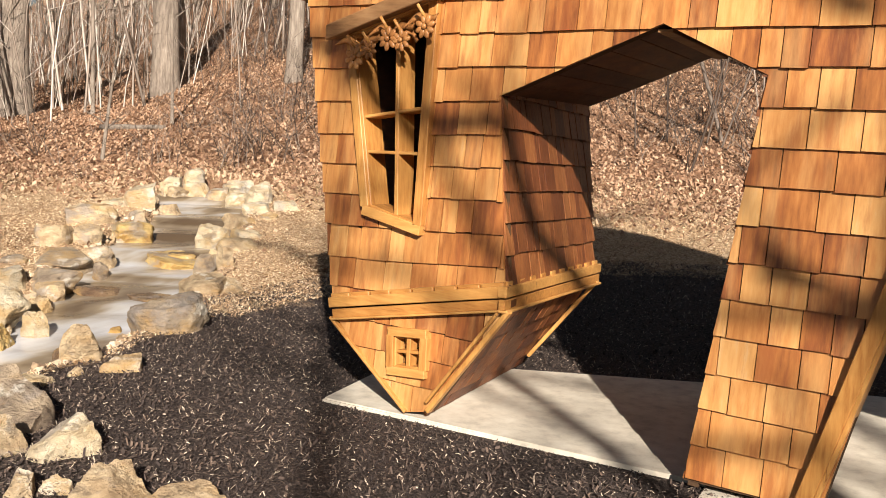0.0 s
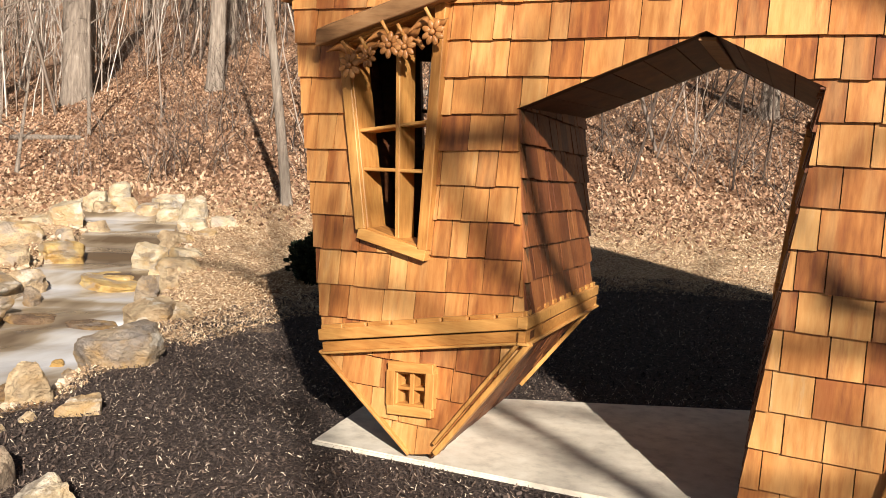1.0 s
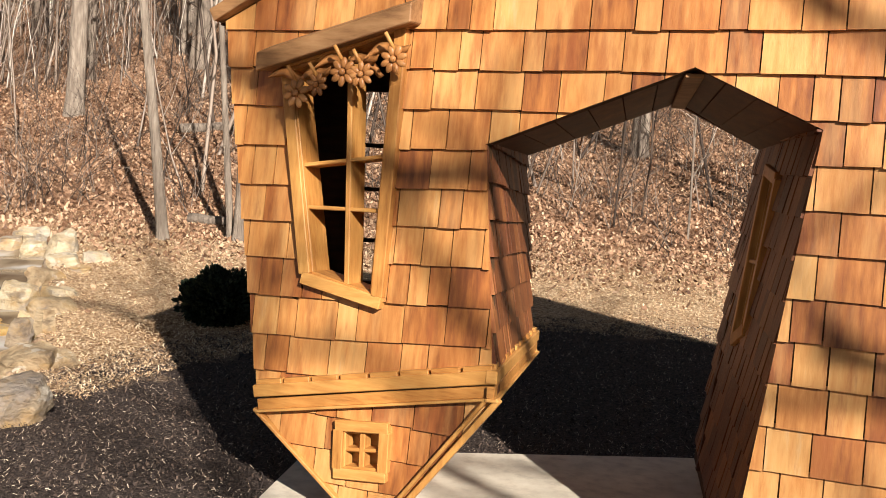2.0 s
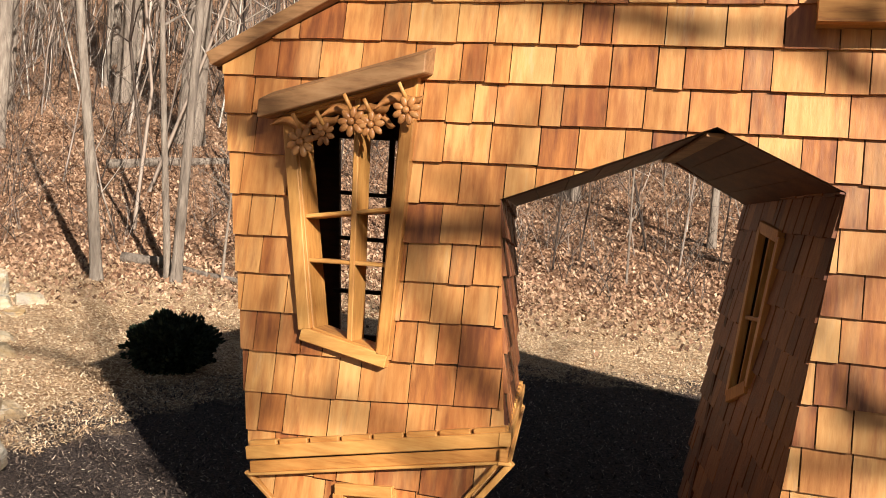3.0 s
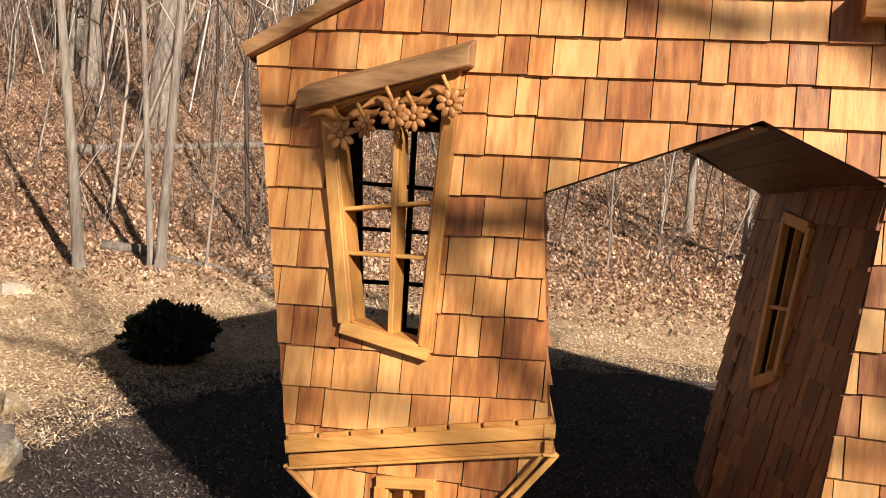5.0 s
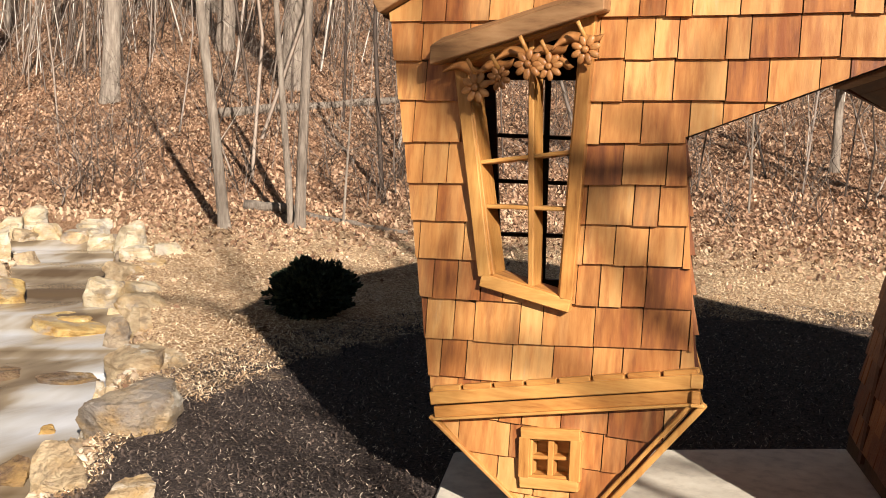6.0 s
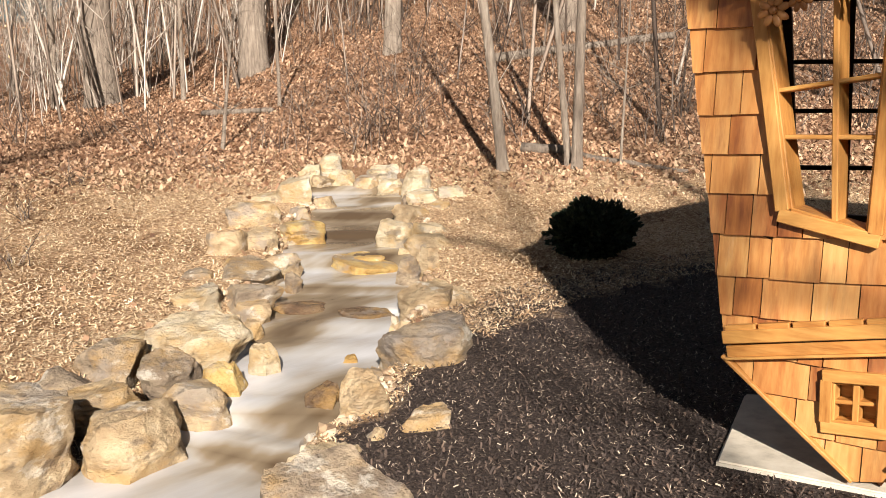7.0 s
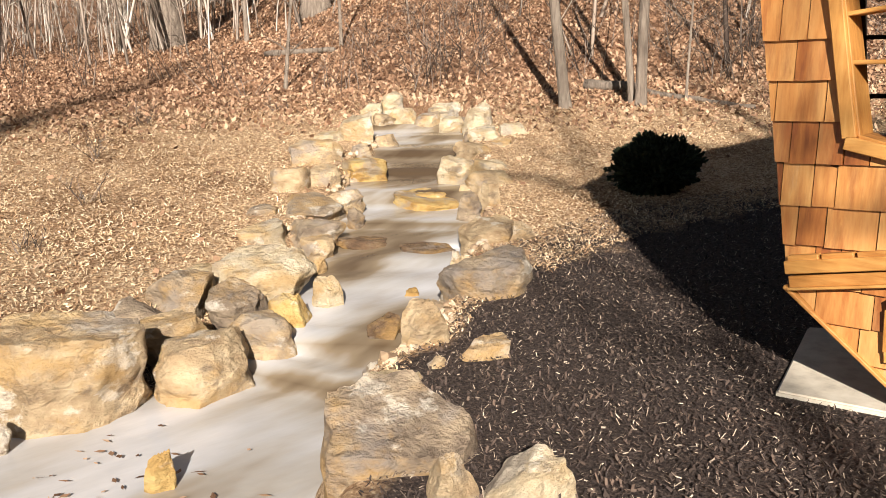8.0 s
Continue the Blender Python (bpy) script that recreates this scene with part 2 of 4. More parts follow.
def bar(bm, a, b, w, t, up=(0, 0, 1), bevel=0.003):
    """A board from a to b, w wide along up, t thick across."""
    a, b = Vector(a), Vector(b)
    d = (b - a).normalized()
    u = Vector(up)
    u = (u - d * u.dot(d)).normalized()
    s = d.cross(u)
    vs = []
    for p in (a, b):
        for i, j in ((-1, -1), (1, -1), (1, 1), (-1, 1)):
            vs.append(bm.verts.new(p + s * (i * t / 2) + u * (j * w / 2)))
    fs = [bm.faces.new([vs[i] for i in q]) for q in ((0, 1, 2, 3), (7, 6, 5, 4), (0, 4, 5, 1), (1, 5, 6, 2), (2, 6, 7, 3), (3, 7, 4, 0))]
    if bevel:
        es = {e for f in fs for e in f.edges}
        bmesh.ops.bevel(bm, geom=list(es), offset=min(bevel, w / 4, t / 4), segments=1, affect="EDGES")


def board(name, a, b, w, t, material, parent, up=(0, 0, 1), label=""):
    bm = bmesh.new()
    bar(bm, a, b, w, t, up)
    if material is PINE and abs(b[2] - a[2]) > 0.9 * abs(b[0] - a[0]):
        material = PINE_UP
    return part(name, bm, material, parent, label)


def shingles(parent, outer, holes, o, u, v, n, lines, seed, limit=None, widths=(0.075, 0.165), sag=None, wood=None):
    """Tapered cedar shingles in courses on the plane o + a u + b v, cut at the outline and at the openings. lines: the courses' butts, from the top down."""
    rng = random.Random(seed)
    o, u, v, n = Vector(o), Vector(u), Vector(v), Vector(n).normalized()
    lo, hi = min(p[0] for p in outer), max(p[0] for p in outer)
    rest_v, rest_f = [], []
    for k in range(1, len(lines)):
        top, butt = lines[k - 1], lines[k]
        a = lo - rng.random() * 0.15
        while a < hi:
            w = rng.uniform(*widths) if rng.random() < 0.8 else widths[1] * rng.uniform(1.0, 1.2)
            j = rng.uniform(-0.003, 0.003)
            s0, s1 = (sag(a, butt), sag(a + w, butt)) if sag else (0, 0)
            t0, t1 = (sag(a, top), sag(a + w, top)) if sag else (0, 0)
            g = 0.0015 + rng.random() * 0.0015
            quad = [(a + g, butt + s0 + j), (a + w - g, butt + s1 + j + rng.uniform(-0.002, 0.002)), (a + w - g, top + t1 + 0.012), (a + g, top + t0 + 0.012)]
            ps = carve(quad, outer, holes)
            h, base, thick = top - butt + 0.012, butt + 0.5 * (s0 + s1), 0.013 + rng.random() * 0.004
            tilt = rng.uniform(-0.0025, 0.0025)
            front = lambda x, y: o + u * x + v * y + n * (0.001 + thick * (1 - (y - base) / h) + tilt * (x - a) / w)
            back = lambda x, y: o + u * x + v * y - n * 0.004
            if ps:
                verts, faces = [], []
                for p in ps:
                    m, c = len(p), len(verts)
                    verts += [front(*q) for q in p] + [back(*q) for q in p]
                    faces += [tuple(range(c, c + m)), tuple(range(c + 2 * m - 1, c + m - 1, -1))]
                    faces += [(c + (i - 1) % m, c + m + (i - 1) % m, c + m + i, c + i) for i in range(m)]
                if len(ps) > 1:
                    seen, back_to = {}, []
                    for q in verts:
                        key = (round(q.x, 4), round(q.y, 4), round(q.z, 4))
                        back_to.append(seen.setdefault(key, len(seen)))
                    verts = [Vector(k) for k in seen]
                    faces = [f for f in ([back_to[i] for i in f] for f in faces) if len(set(f)) == len(f)]
                if limit is None or limit(a, butt):
                    raw("shingle", verts, faces, wood or CEDAR, parent)
                else:
                    c = len(rest_v)
                    rest_v += verts
                    rest_f += [tuple(i + c for i in f) for f in faces]
            a += w
    if rest_v:
        tagged(raw("shingle_rows", rest_v, rest_f, CEDAR_MANY, parent), kind="stuff")


# ---------------------------------------------------------------- ground
HUB = Vector((-1.55, 0.25, 0))
# the stream's middle line, from its head to past the camera: x, y, half width, level of the water
COURSE = [(-9.15, 8.36, 0.52, 0.41), (-8.81, 8.0, 0.49, 0.402), (-8.38, 7.53, 0.44, 0.339), (-7.94, 7.16, 0.3, 0.283), (-7.42, 6.49, 0.3, 0.199), (-7.03, 6.02, 0.4, 0.136),
          (-6.36, 5.27, 0.35, 0.035), (-6.09, 4.86, 0.41, -0.011), (-5.87, 4.49, 0.43, -0.05), (-5.56, 4.18, 0.33, -0.089), (-5.32, 3.86, 0.35, -0.116), (-5.01, 3.37, 0.29, -0.129),
          (-4.84, 3.1, 0.31, -0.2), (-4.78, 2.77, 0.32, -0.25), (-4.72, 2.42, 0.42, -0.25), (-4.6, 2.0, 0.6, -0.25), (-4.35, 1.4, 0.8, -0.25), (-3.9, 0.3, 0.95, -0.28), (-3.7, -1.5, 0.9, -0.32), (-3.9, -5.0, 0.9, -0.4)]


def stream_at(x, y):
    """Distance from the middle line less the half width, and the water's level there."""
    best, level = np.full(np.shape(x), 1e9), np.zeros(np.shape(x))
    for (ax, ay, aw, az), (bx, by, bw, bz) in zip(COURSE, COURSE[1:]):
        k = np.clip(((x - ax) * (bx - ax) + (y - ay) * (by - ay)) / ((bx - ax) ** 2 + (by - ay) ** 2), 0, 1)
        d = np.hypot(x - ax - k * (bx - ax), y - ay - k * (by - ay)) - (aw + k * (bw - aw))
        near = d < best
        best = np.where(near, d, best)
        level = np.where(near, az + k * (bz - az), level)
    return best, level


def ground_z(x, y):
    x, y = np.asarray(x, float), np.asarray(y, float)
    r = np.hypot(x - HUB.x, y - HUB.y)
    az = np.degrees(np.arctan2(-(x - HUB.x), y - HUB.y))
    lawn = np.clip(r - 5.0, 0, 6.0)
    slope = np.interp(az, [-180, -60, -10, 5, 20, 33, 44, 52, 60, 68, 90, 180], [0.02, 0.1, 0.2, 0.22, 0.25, 0.26, 0.22, 0.1, 0.045, 0.04, 0.03, 0.02])
    front = np.interp(np.abs(az), [85, 120], [1.0, 0.0])
    d = np.maximum(0, r - 11.0)
    z = 0.1 * lawn * lawn / (lawn + 0.8) * front + slope * (d * d / (d + 1.0)) + 0.12 * np.maximum(0, r - 40) * np.clip(slope / 0.1, 0.4, 1.5)
    z = z + 0.025 * np.sin(x * 1.3 + 0.7 * y) * np.sin(y * 1.1) * np.clip((r - 6) / 6, 0, 1) + 0.2 * np.sin(x * 0.31 + 1) * np.sin(y * 0.27) * np.clip((r - 16) / 10, 0, 1)
    s, level = stream_at(x, y)
    bed = level - 0.16
    wide = np.where((x < -4.75) & (y < 4.2) & (y > 0.0), 0.3 + 0.7 * np.clip((4.2 - y) / 1.0, 0, 1), 0.3)
    k = np.clip((s + 0.05) / wide, 0, 1)
    k = k * k * (3 - 2 * k)
    return np.where(s < wide - 0.05, bed + (z - bed) * k, z)


def mulch_at(x, y):
    """Above zero where the bark mulch lies."""
    x, y = np.asarray(x, float), np.asarray(y, float)
    ring = 1 - np.hypot((x + 1.5) / 3.4, (y - 4.9) / 3.4)
    fore = np.minimum((x + 4.4) + 0.35 * (y - 3.2), (4.6 - y)) * 0.6
    s, _ = stream_at(x, y)
    return np.minimum(np.maximum(ring, fore), (s - 0.3) * 2) * 1.6


radii = [0.25]
while radii[-1] < 140:
    radii.append(radii[-1] + 0.05 + 0.021 * radii[-1])
ANG = 480
aa = np.arange(ANG) * 2 * np.pi / ANG
gx = np.concatenate([[HUB.x]] + [HUB.x + r * np.cos(aa) for r in radii])
gy = np.concatenate([[HUB.y]] + [HUB.y + r * np.sin(aa) for r in radii])
gz = ground_z(gx, gy)
faces = [(0, 1 + i, 1 + (i + 1) % ANG) for i in range(ANG)]
for k in range(len(radii) - 1):
    c = 1 + k * ANG
    faces += [(c + i, c + ANG + i, c + ANG + (i + 1) % ANG, c + (i + 1) % ANG) for i in range(ANG)]
ground = raw("ground", list(zip(gx.tolist(), gy.tolist(), gz.tolist())), faces, GROUND, None, True)
tagged(ground, "dark bark mulch giving way to tan wood chips and fallen leaves", "ground", kind="structure")
ground.data.attributes.new("mulch", "FLOAT", "POINT").data.foreach_set("value", mulch_at(gx, gy).astype(np.float32))
woods = np.clip((np.hypot(gx - HUB.x, gy - HUB.y) - 9.6) / 3.2, 0, 1)
ground.data.attributes.new("woods", "FLOAT", "POINT").data.foreach_set("value", woods.astype(np.float32))

# water
wv, wf, wi = [], [], []
rows = []
for (ax, ay, aw, az), (bx, by, bw, bz) in zip(COURSE, COURSE[1:]):
    steps = max(3, int(math.hypot(bx - ax, by - ay) / 0.08))
    for i in range(steps):
        k = i / steps
        e = min(1, max(0, (k - 0.55) / 0.3))
        rows.append((ax + (bx - ax) * k, ay + (by - ay) * k, aw + (bw - aw) * k + 0.16, az + (bz - az) * e, bx - ax, by - ay, 0.22 if az - bz > 0.045 and 0.5 < k < 0.8 else 0.5))
for i, (x, y, w, z, dx, dy, ic) in enumerate(rows):
    q = math.hypot(dx, dy)
    for j in range(13):
        s = (j / 6 - 1) * w
        px, py = x - dy / q * s, y + dx / q * s
        wv.append((px, py, z + 0.006 * noise.noise((px * 6, py * 6, 0.3))))
        wi.append(ic + 0.5 * noise.noise((px * 1.6, py * 1.6, 4.0)) + (0.12 if y < 3.1 else -0.02))
    if i:
        c = i * 13
        wf += [(c - 13 + j, c - 12 + j, c + 1 + j, c + j) for j in range(12)]
water = raw("water", wv, wf, WATER, None, True)
tagged(water, "shallow stream of milky half-frozen water running over stones", "water", kind="structure")
water.data.attributes.new("ice", "FLOAT", "POINT").data.foreach_set("value", wi)


# ---------------------------------------------------------------- slab
def slab(name, pts, z0, z1, label):
    bm = bmesh.new()
    prism(bm, pts, lambda x, y: (x, y, z1), lambda x, y: (x, y, z0))
    bmesh.ops.bevel(bm, geom=[e for e in bm.edges if all(v.co.z > z1 - 0.001 for v in e.verts)], offset=0.008, segments=2, affect="EDGES")
    return tagged(link_mesh(name, bm, CONCRETE), label, "slab", kind="structure")


slab("pavement_slab", [(-2.857, 3.435), (-1.09, 3.6), (1.4, 3.9), (1.4, 6.75), (-1.55, 5.17), (-2.5, 4.61), (-3.07, 4.27)], -0.1, 0.02, "pale smooth concrete pad under the house")
slab("pavement_path", [(-1.085, 3.592), (-1.05, 3.36), (1.4, 3.05), (1.4, 3.89)], -0.1, 0.016, "pale smooth concrete path beside the pad")

# ---------------------------------------------------------------- the upside-down house
F = 3.5
DEEP = Vector((-0.185, 1.0, 0.0))


def bk(x, z, k=1.0):
    """The point on the back wall behind the front wall's (x, z), or a share k of the way there."""
    d = float(np.interp(x, (-3.2, -2.27, -1.93, -1.345, -0.95, 0.5, 3.0), (0.68, 1.143, 1.235, 1.25, 1.5, 1.3, 0.8)))
    return Vector((x, F, z)) + DEEP * (d * k) + Vector((0, 0, 0.02 * k))


house = tagged(new("playhouse"), "whimsical upside-down wooden playhouse clad in honey-coloured cedar shingles", "playhouse")
PORTAL = [(-1.785, -1.0), (-1.262, -1.0), (-0.957, 1.51), (-1.345, 1.69), (-2.02, 1.42)]
OUT = [(-3.09, 1.84), (-2.855, 0.36), (-2.43, 0.045), (1.3, 0.045), (1.75, 2.06), (0.35, 3.02), (-0.85, 3.03)]
PORTAL_B = [(-0.9, -1.0), (1.0, -1.0), (1.1, 0.8), (0.3, 1.15), (-0.42, 1.05)]
WIN = [(-2.65, 0.926), (-2.405, 0.868), (-2.372, 1.80), (-2.779, 1.66)]
SMALL = [(-2.483, 0.227), (-2.342, 0.241), (-2.343, 0.378), (-2.486, 0.362)]
BELOW = [(-4.0, -1.0), (-1.7, -1.0), (-1.7, 0.708), (-2.855, 0.46), (-4.0, 0.212)]
GABLE = [(-2.865, 0.405), (-2.418, 0.032), (-2.29, 0.06), (-1.94, 0.545), (-1.94, 0.6)]

front_wall = new("front_wall")
front_wall.parent = house
bm = bmesh.new()
for p in carve(OUT, None, [PORTAL, PORTAL_B, WIN, BELOW]):
    prism(bm, p, lambda x, z: (x, F, z), lambda x, z: (x, F + 0.05, z))
bmesh.ops.remove_doubles(bm, verts=bm.verts, dist=0.0005)
part("sheathing", bm, DARK, front_wall)
bm = bmesh.new()
for p in carve(GABLE, None, [SMALL]):
    prism(bm, p, lambda x, z: (x, F, z), lambda x, z: (x, F + 0.05, z))
bmesh.ops.remove_doubles(bm, verts=bm.verts, dist=0.0005)
part("sheathing", bm, DARK, front_wall)


def left_sag(x, z):
    return -0.035 * min(1, max(0, (-2.0 - x) / 0.9)) * min(1, max(0, (1.6 - z) / 0.3)) - 0.02 * min(1, max(0, (-1.95 - x) / 0.6)) * min(1, max(0, (0.95 - z) / 0.25))


LINES = [1.94 + 0.1345 * 23 - 0.1345 * k for k in range(38)]
shingles(front_wall, OUT, [PORTAL, PORTAL_B, WIN, BELOW], (0, F, 0), (1, 0, 0), (0, 0, 1), (0, -1, 0), LINES, 5, lambda a, b: a < -0.42 and b < 2.1, sag=left_sag)
shingles(front_wall, GABLE, [SMALL], (0, F, 0), (1, 0, 0), (0, 0, 1), (0, -1, 0), [0.66 - 0.125 * k for k in range(7)], 11, sag=lambda x, z: 0.0)

# the other walls, plain boards of the shell
back_wall = new("back_wall")
back_wall.parent = house
BWIN = [(-2.665 - 0.09, 0.80), (-2.36, 0.78), (-2.37, 1.68), (-2.82, 1.66)]
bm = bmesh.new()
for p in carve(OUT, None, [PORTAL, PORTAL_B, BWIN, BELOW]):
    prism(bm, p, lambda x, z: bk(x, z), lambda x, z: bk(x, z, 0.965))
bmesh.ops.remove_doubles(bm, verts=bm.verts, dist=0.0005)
part("sheathing", bm, PLANK_SHADED, back_wall)
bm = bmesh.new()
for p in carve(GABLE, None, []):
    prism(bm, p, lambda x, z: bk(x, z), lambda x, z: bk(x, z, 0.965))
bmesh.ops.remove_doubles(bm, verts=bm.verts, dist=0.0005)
part("sheathing", bm, PLANK_SHADED, back_wall)


def sheet(name, a, b, off, material, parent, k1=0.965):
    """A wall or roof panel from the front edge a-b to the back, off thick."""
    off = Vector(off)
    bm = bmesh.new()
    vs = []
    for p, k in ((a, 0.02), (b, 0.02), (b, k1), (a, k1)):
        q = bk(p[0], p[1], k)
        vs += [bm.verts.new(q), bm.verts.new(q + off)]
    for f in ((0, 2, 4, 6), (7, 5, 3, 1), (0, 1, 3, 2), (2, 3, 5, 4), (4, 5, 7, 6), (6, 7, 1, 0)):
        bm.faces.new([vs[i] for i in f])
    return part(name, bm, material, parent)


sheet("side_wall", (-3.085, 1.84), (-2.85, 0.42), (0.04, 0, 0), PLANK_SHADED, house)
sheet("end_wall", (-0.67, 0.045), (-0.42, 1.05), (-0.04, 0, 0), PLANK_SHADED, house)
sheet("end_wall", (1.03, 0.045), (1.1, 0.8), (0.04, 0, 0), PLANK_SHADED, house)
sheet("side_wall", (1.3, 0.045), (1.75, 2.06), (-0.04, 0, 0), PLANK_SHADED, house)

# passage: shingled side walls and a boarded gable ceiling
passage_wall = new("passage_wall")
passage_wall.parent = house
U = DEEP.normalized()
V1, V2 = Vector((-0.0976, 0, 1.0)), Vector((0.11, 0, 1.0))
N1, N2 = U.cross(V1).normalized(), -U.cross(V2).normalized()
sheet("sheathing", (-2.02, 1.42), (-1.945, 0.65), (-0.04, 0, 0), DARK, passage_wall, 1.0)
shingles(passage_wall, [(0.0, 0.02), (1.26, -0.06), (1.2, 0.86), (0.0, 0.83)], [], (-1.94, F, 0.6), U, V1, N1, [0.95 - 0.128 * k for k in range(9)], 21, widths=(0.05, 0.11), sag=lambda a, b: -0.03 * a, wood=CEDAR_RED_SHADED)
passage_wall_b = new("passage_wall")
passage_wall_b.parent = house
PWIN = [(0.70, 0.775), (1.0, 0.69), (1.01, 1.39), (0.65, 1.345)]
bm = bmesh.new()
for p in carve([(0.0, 0.0), (1.72, 0.0), (1.53, 1.52), (0.0, 1.48)], None, [PWIN]):
    prism(bm, p, lambda a, c: Vector((-1.12, F, 0.03)) + U * a + V2 * c, lambda a, c: Vector((-1.12, F, 0.03)) + U * a + V2 * c - N2 * 0.04)
part("sheathing", bm, DARK, passage_wall_b)
shingles(passage_wall_b, [(0.0, 0.0), (1.72, 0.0), (1.54, 1.52), (0.0, 1.48)], [PWIN], (-1.12, F, 0.03), U, V2, N2, [1.6 - 0.13 * k for k in range(13)], 22, widths=(0.06, 0.13), sag=lambda a, b: 0.03 * a, wood=CEDAR_RED_SHADED)
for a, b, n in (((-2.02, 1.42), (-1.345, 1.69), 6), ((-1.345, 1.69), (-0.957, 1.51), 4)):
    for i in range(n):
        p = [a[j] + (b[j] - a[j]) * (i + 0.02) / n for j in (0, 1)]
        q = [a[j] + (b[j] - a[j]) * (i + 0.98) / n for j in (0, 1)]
        sheet("ceiling_board", p, q, (0, 0, 0.03 + 0.004 * (i % 2)), PLANK_SHADED, house, 1.01)

board("ridge_batten", bk(-1.345, 1.668, 0.02), bk(-1.345, 1.668, 0.99), 0.014, 0.06, BARE, house, (0, 0, 1), "pale batten along the passage ridge")

# roof over the top, and its rake boards
ROOF = [((-3.125, 1.828), (-0.85, 3.04)), ((-0.85, 3.04), (0.35, 3.03)), ((0.35, 3.03), (1.8, 2.03))]
for a, b in ROOF:
    o = sheet("roof", a, b, (0, 0, 0.055), PLANK_SHADED, house, 1.02)
    board("rake_board", (a[0], F - 0.025, a[1] + 0.025), (b[0], F - 0.025, b[1] + 0.025), 0.05, 0.06, BARE, house)

# inverted roof at the foot of the leg
for a, b in (((-2.85, 0.40), (-2.385, 0.035)), ((-2.335, 0.035), (-1.925, 0.565))):
    sheet("foot_roof", a, b, (0, 0, 0.03), PLANK_SHADED, house, 1.0)
foot = new("foot_shingles")
foot.parent = house
e = Vector((0.41, 0, 0.53)).normalized()
shingles(foot, [(0.02, 0.0), (1.22, 0.0), (1.22, 0.66), (0.02, 0.66)], [], (-2.335, F, 0.035), U, e, U.cross(e), [0.75 - 0.13 * k for k in range(7)], 23, widths=(0.06, 0.14), wood=CEDAR_RED_SHADED)
board("rake_board", (-2.868, F - 0.014, 0.392), (-2.408, F - 0.014, 0.036), 0.014, 0.034, PINE, house)
board("rake_board", (-2.285, F - 0.026, 0.066), (-1.905, F - 0.026, 0.56), 0.022, 0.03, PINE, house)
board("rake_board", (-2.29, F - 0.032, 0.105), (-1.945, F - 0.032, 0.56), 0.014, 0.022, PINE, house)
board("rake_board", bk(-2.26, 0.075), bk(-1.91, 0.52), 0.02, 0.04, PINE, house)

# cornice round the foot: two boards and a row of dentils
board("cornice_board", (-2.862, F - 0.026, 0.462), (-1.93, F - 0.026, 0.636), 0.046, 0.044, PINE, house)
board("cornice_board", (-2.85, F - 0.016, 0.410), (-1.935, F - 0.016, 0.584), 0.042, 0.03, PINE, house)
board("cornice_lip", (-2.85, F - 0.022, 0.386), (-1.925, F - 0.022, 0.560), 0.01, 0.044, PINE, house)
c0, c1 = Vector((-1.932, F - 0.048, 0.636)), bk(-1.93, 0.585) + Vector((0, 0.03, 0))
board("cornice_board", c0, c1, 0.046, 0.04, PINE, house)
board("cornice_board", c0 + Vector((0.0, 0, -0.053)), c1 + Vector((0, 0, -0.053)), 0.042, 0.028, PINE, house)
board("cornice_lip", c0 + Vector((0.005, 0, -0.08)), c1 + Vector((0.005, 0, -0.08)), 0.012, 0.044, PINE, house)
for i in range(8):
    k = 0.062 + i * 0.125
    p = Vector((-2.862, F - 0.036, 0.462)).lerp(Vector((-1.93, F - 0.036, 0.636)), k)
    board("dentil", p + Vector((-0.053, 0.016, 0.0196)), p + Vector((0.053, 0.016, 0.0394)), 0.022, 0.034, PINE, house)
for i in range(10):
    p = c0.lerp(c1, 0.05 + i * 0.1)
    board("dentil", p + Vector((0.0, -0.03, 0.03)), p + Vector((-0.011, 0.03, 0.03)), 0.022, 0.03, PINE, house)

# corner board of the right leg and the sill over it
board("corner_board", (-0.719, F - 0.025, 0.03), (-0.422, F - 0.025, 1.1), 0.056, 0.04, PINE, house, (1, 0, 0))
board("corner_board", (-0.683, F + 0.012, 0.03), (-0.386, F + 0.012, 1.1), 0.016, 0.1, PINE, house, (1, 0, 0))
bm = bmesh.new()
prism(bm, [(3.39, 2.0), (3.495, 2.0), (3.495, 2.12), (3.39, 2.085)], lambda y, z: (-1.085, y, z), lambda y, z: (-0.45, y, z))
part("window_sill", bm, PINE, house, "pale pine sill board")


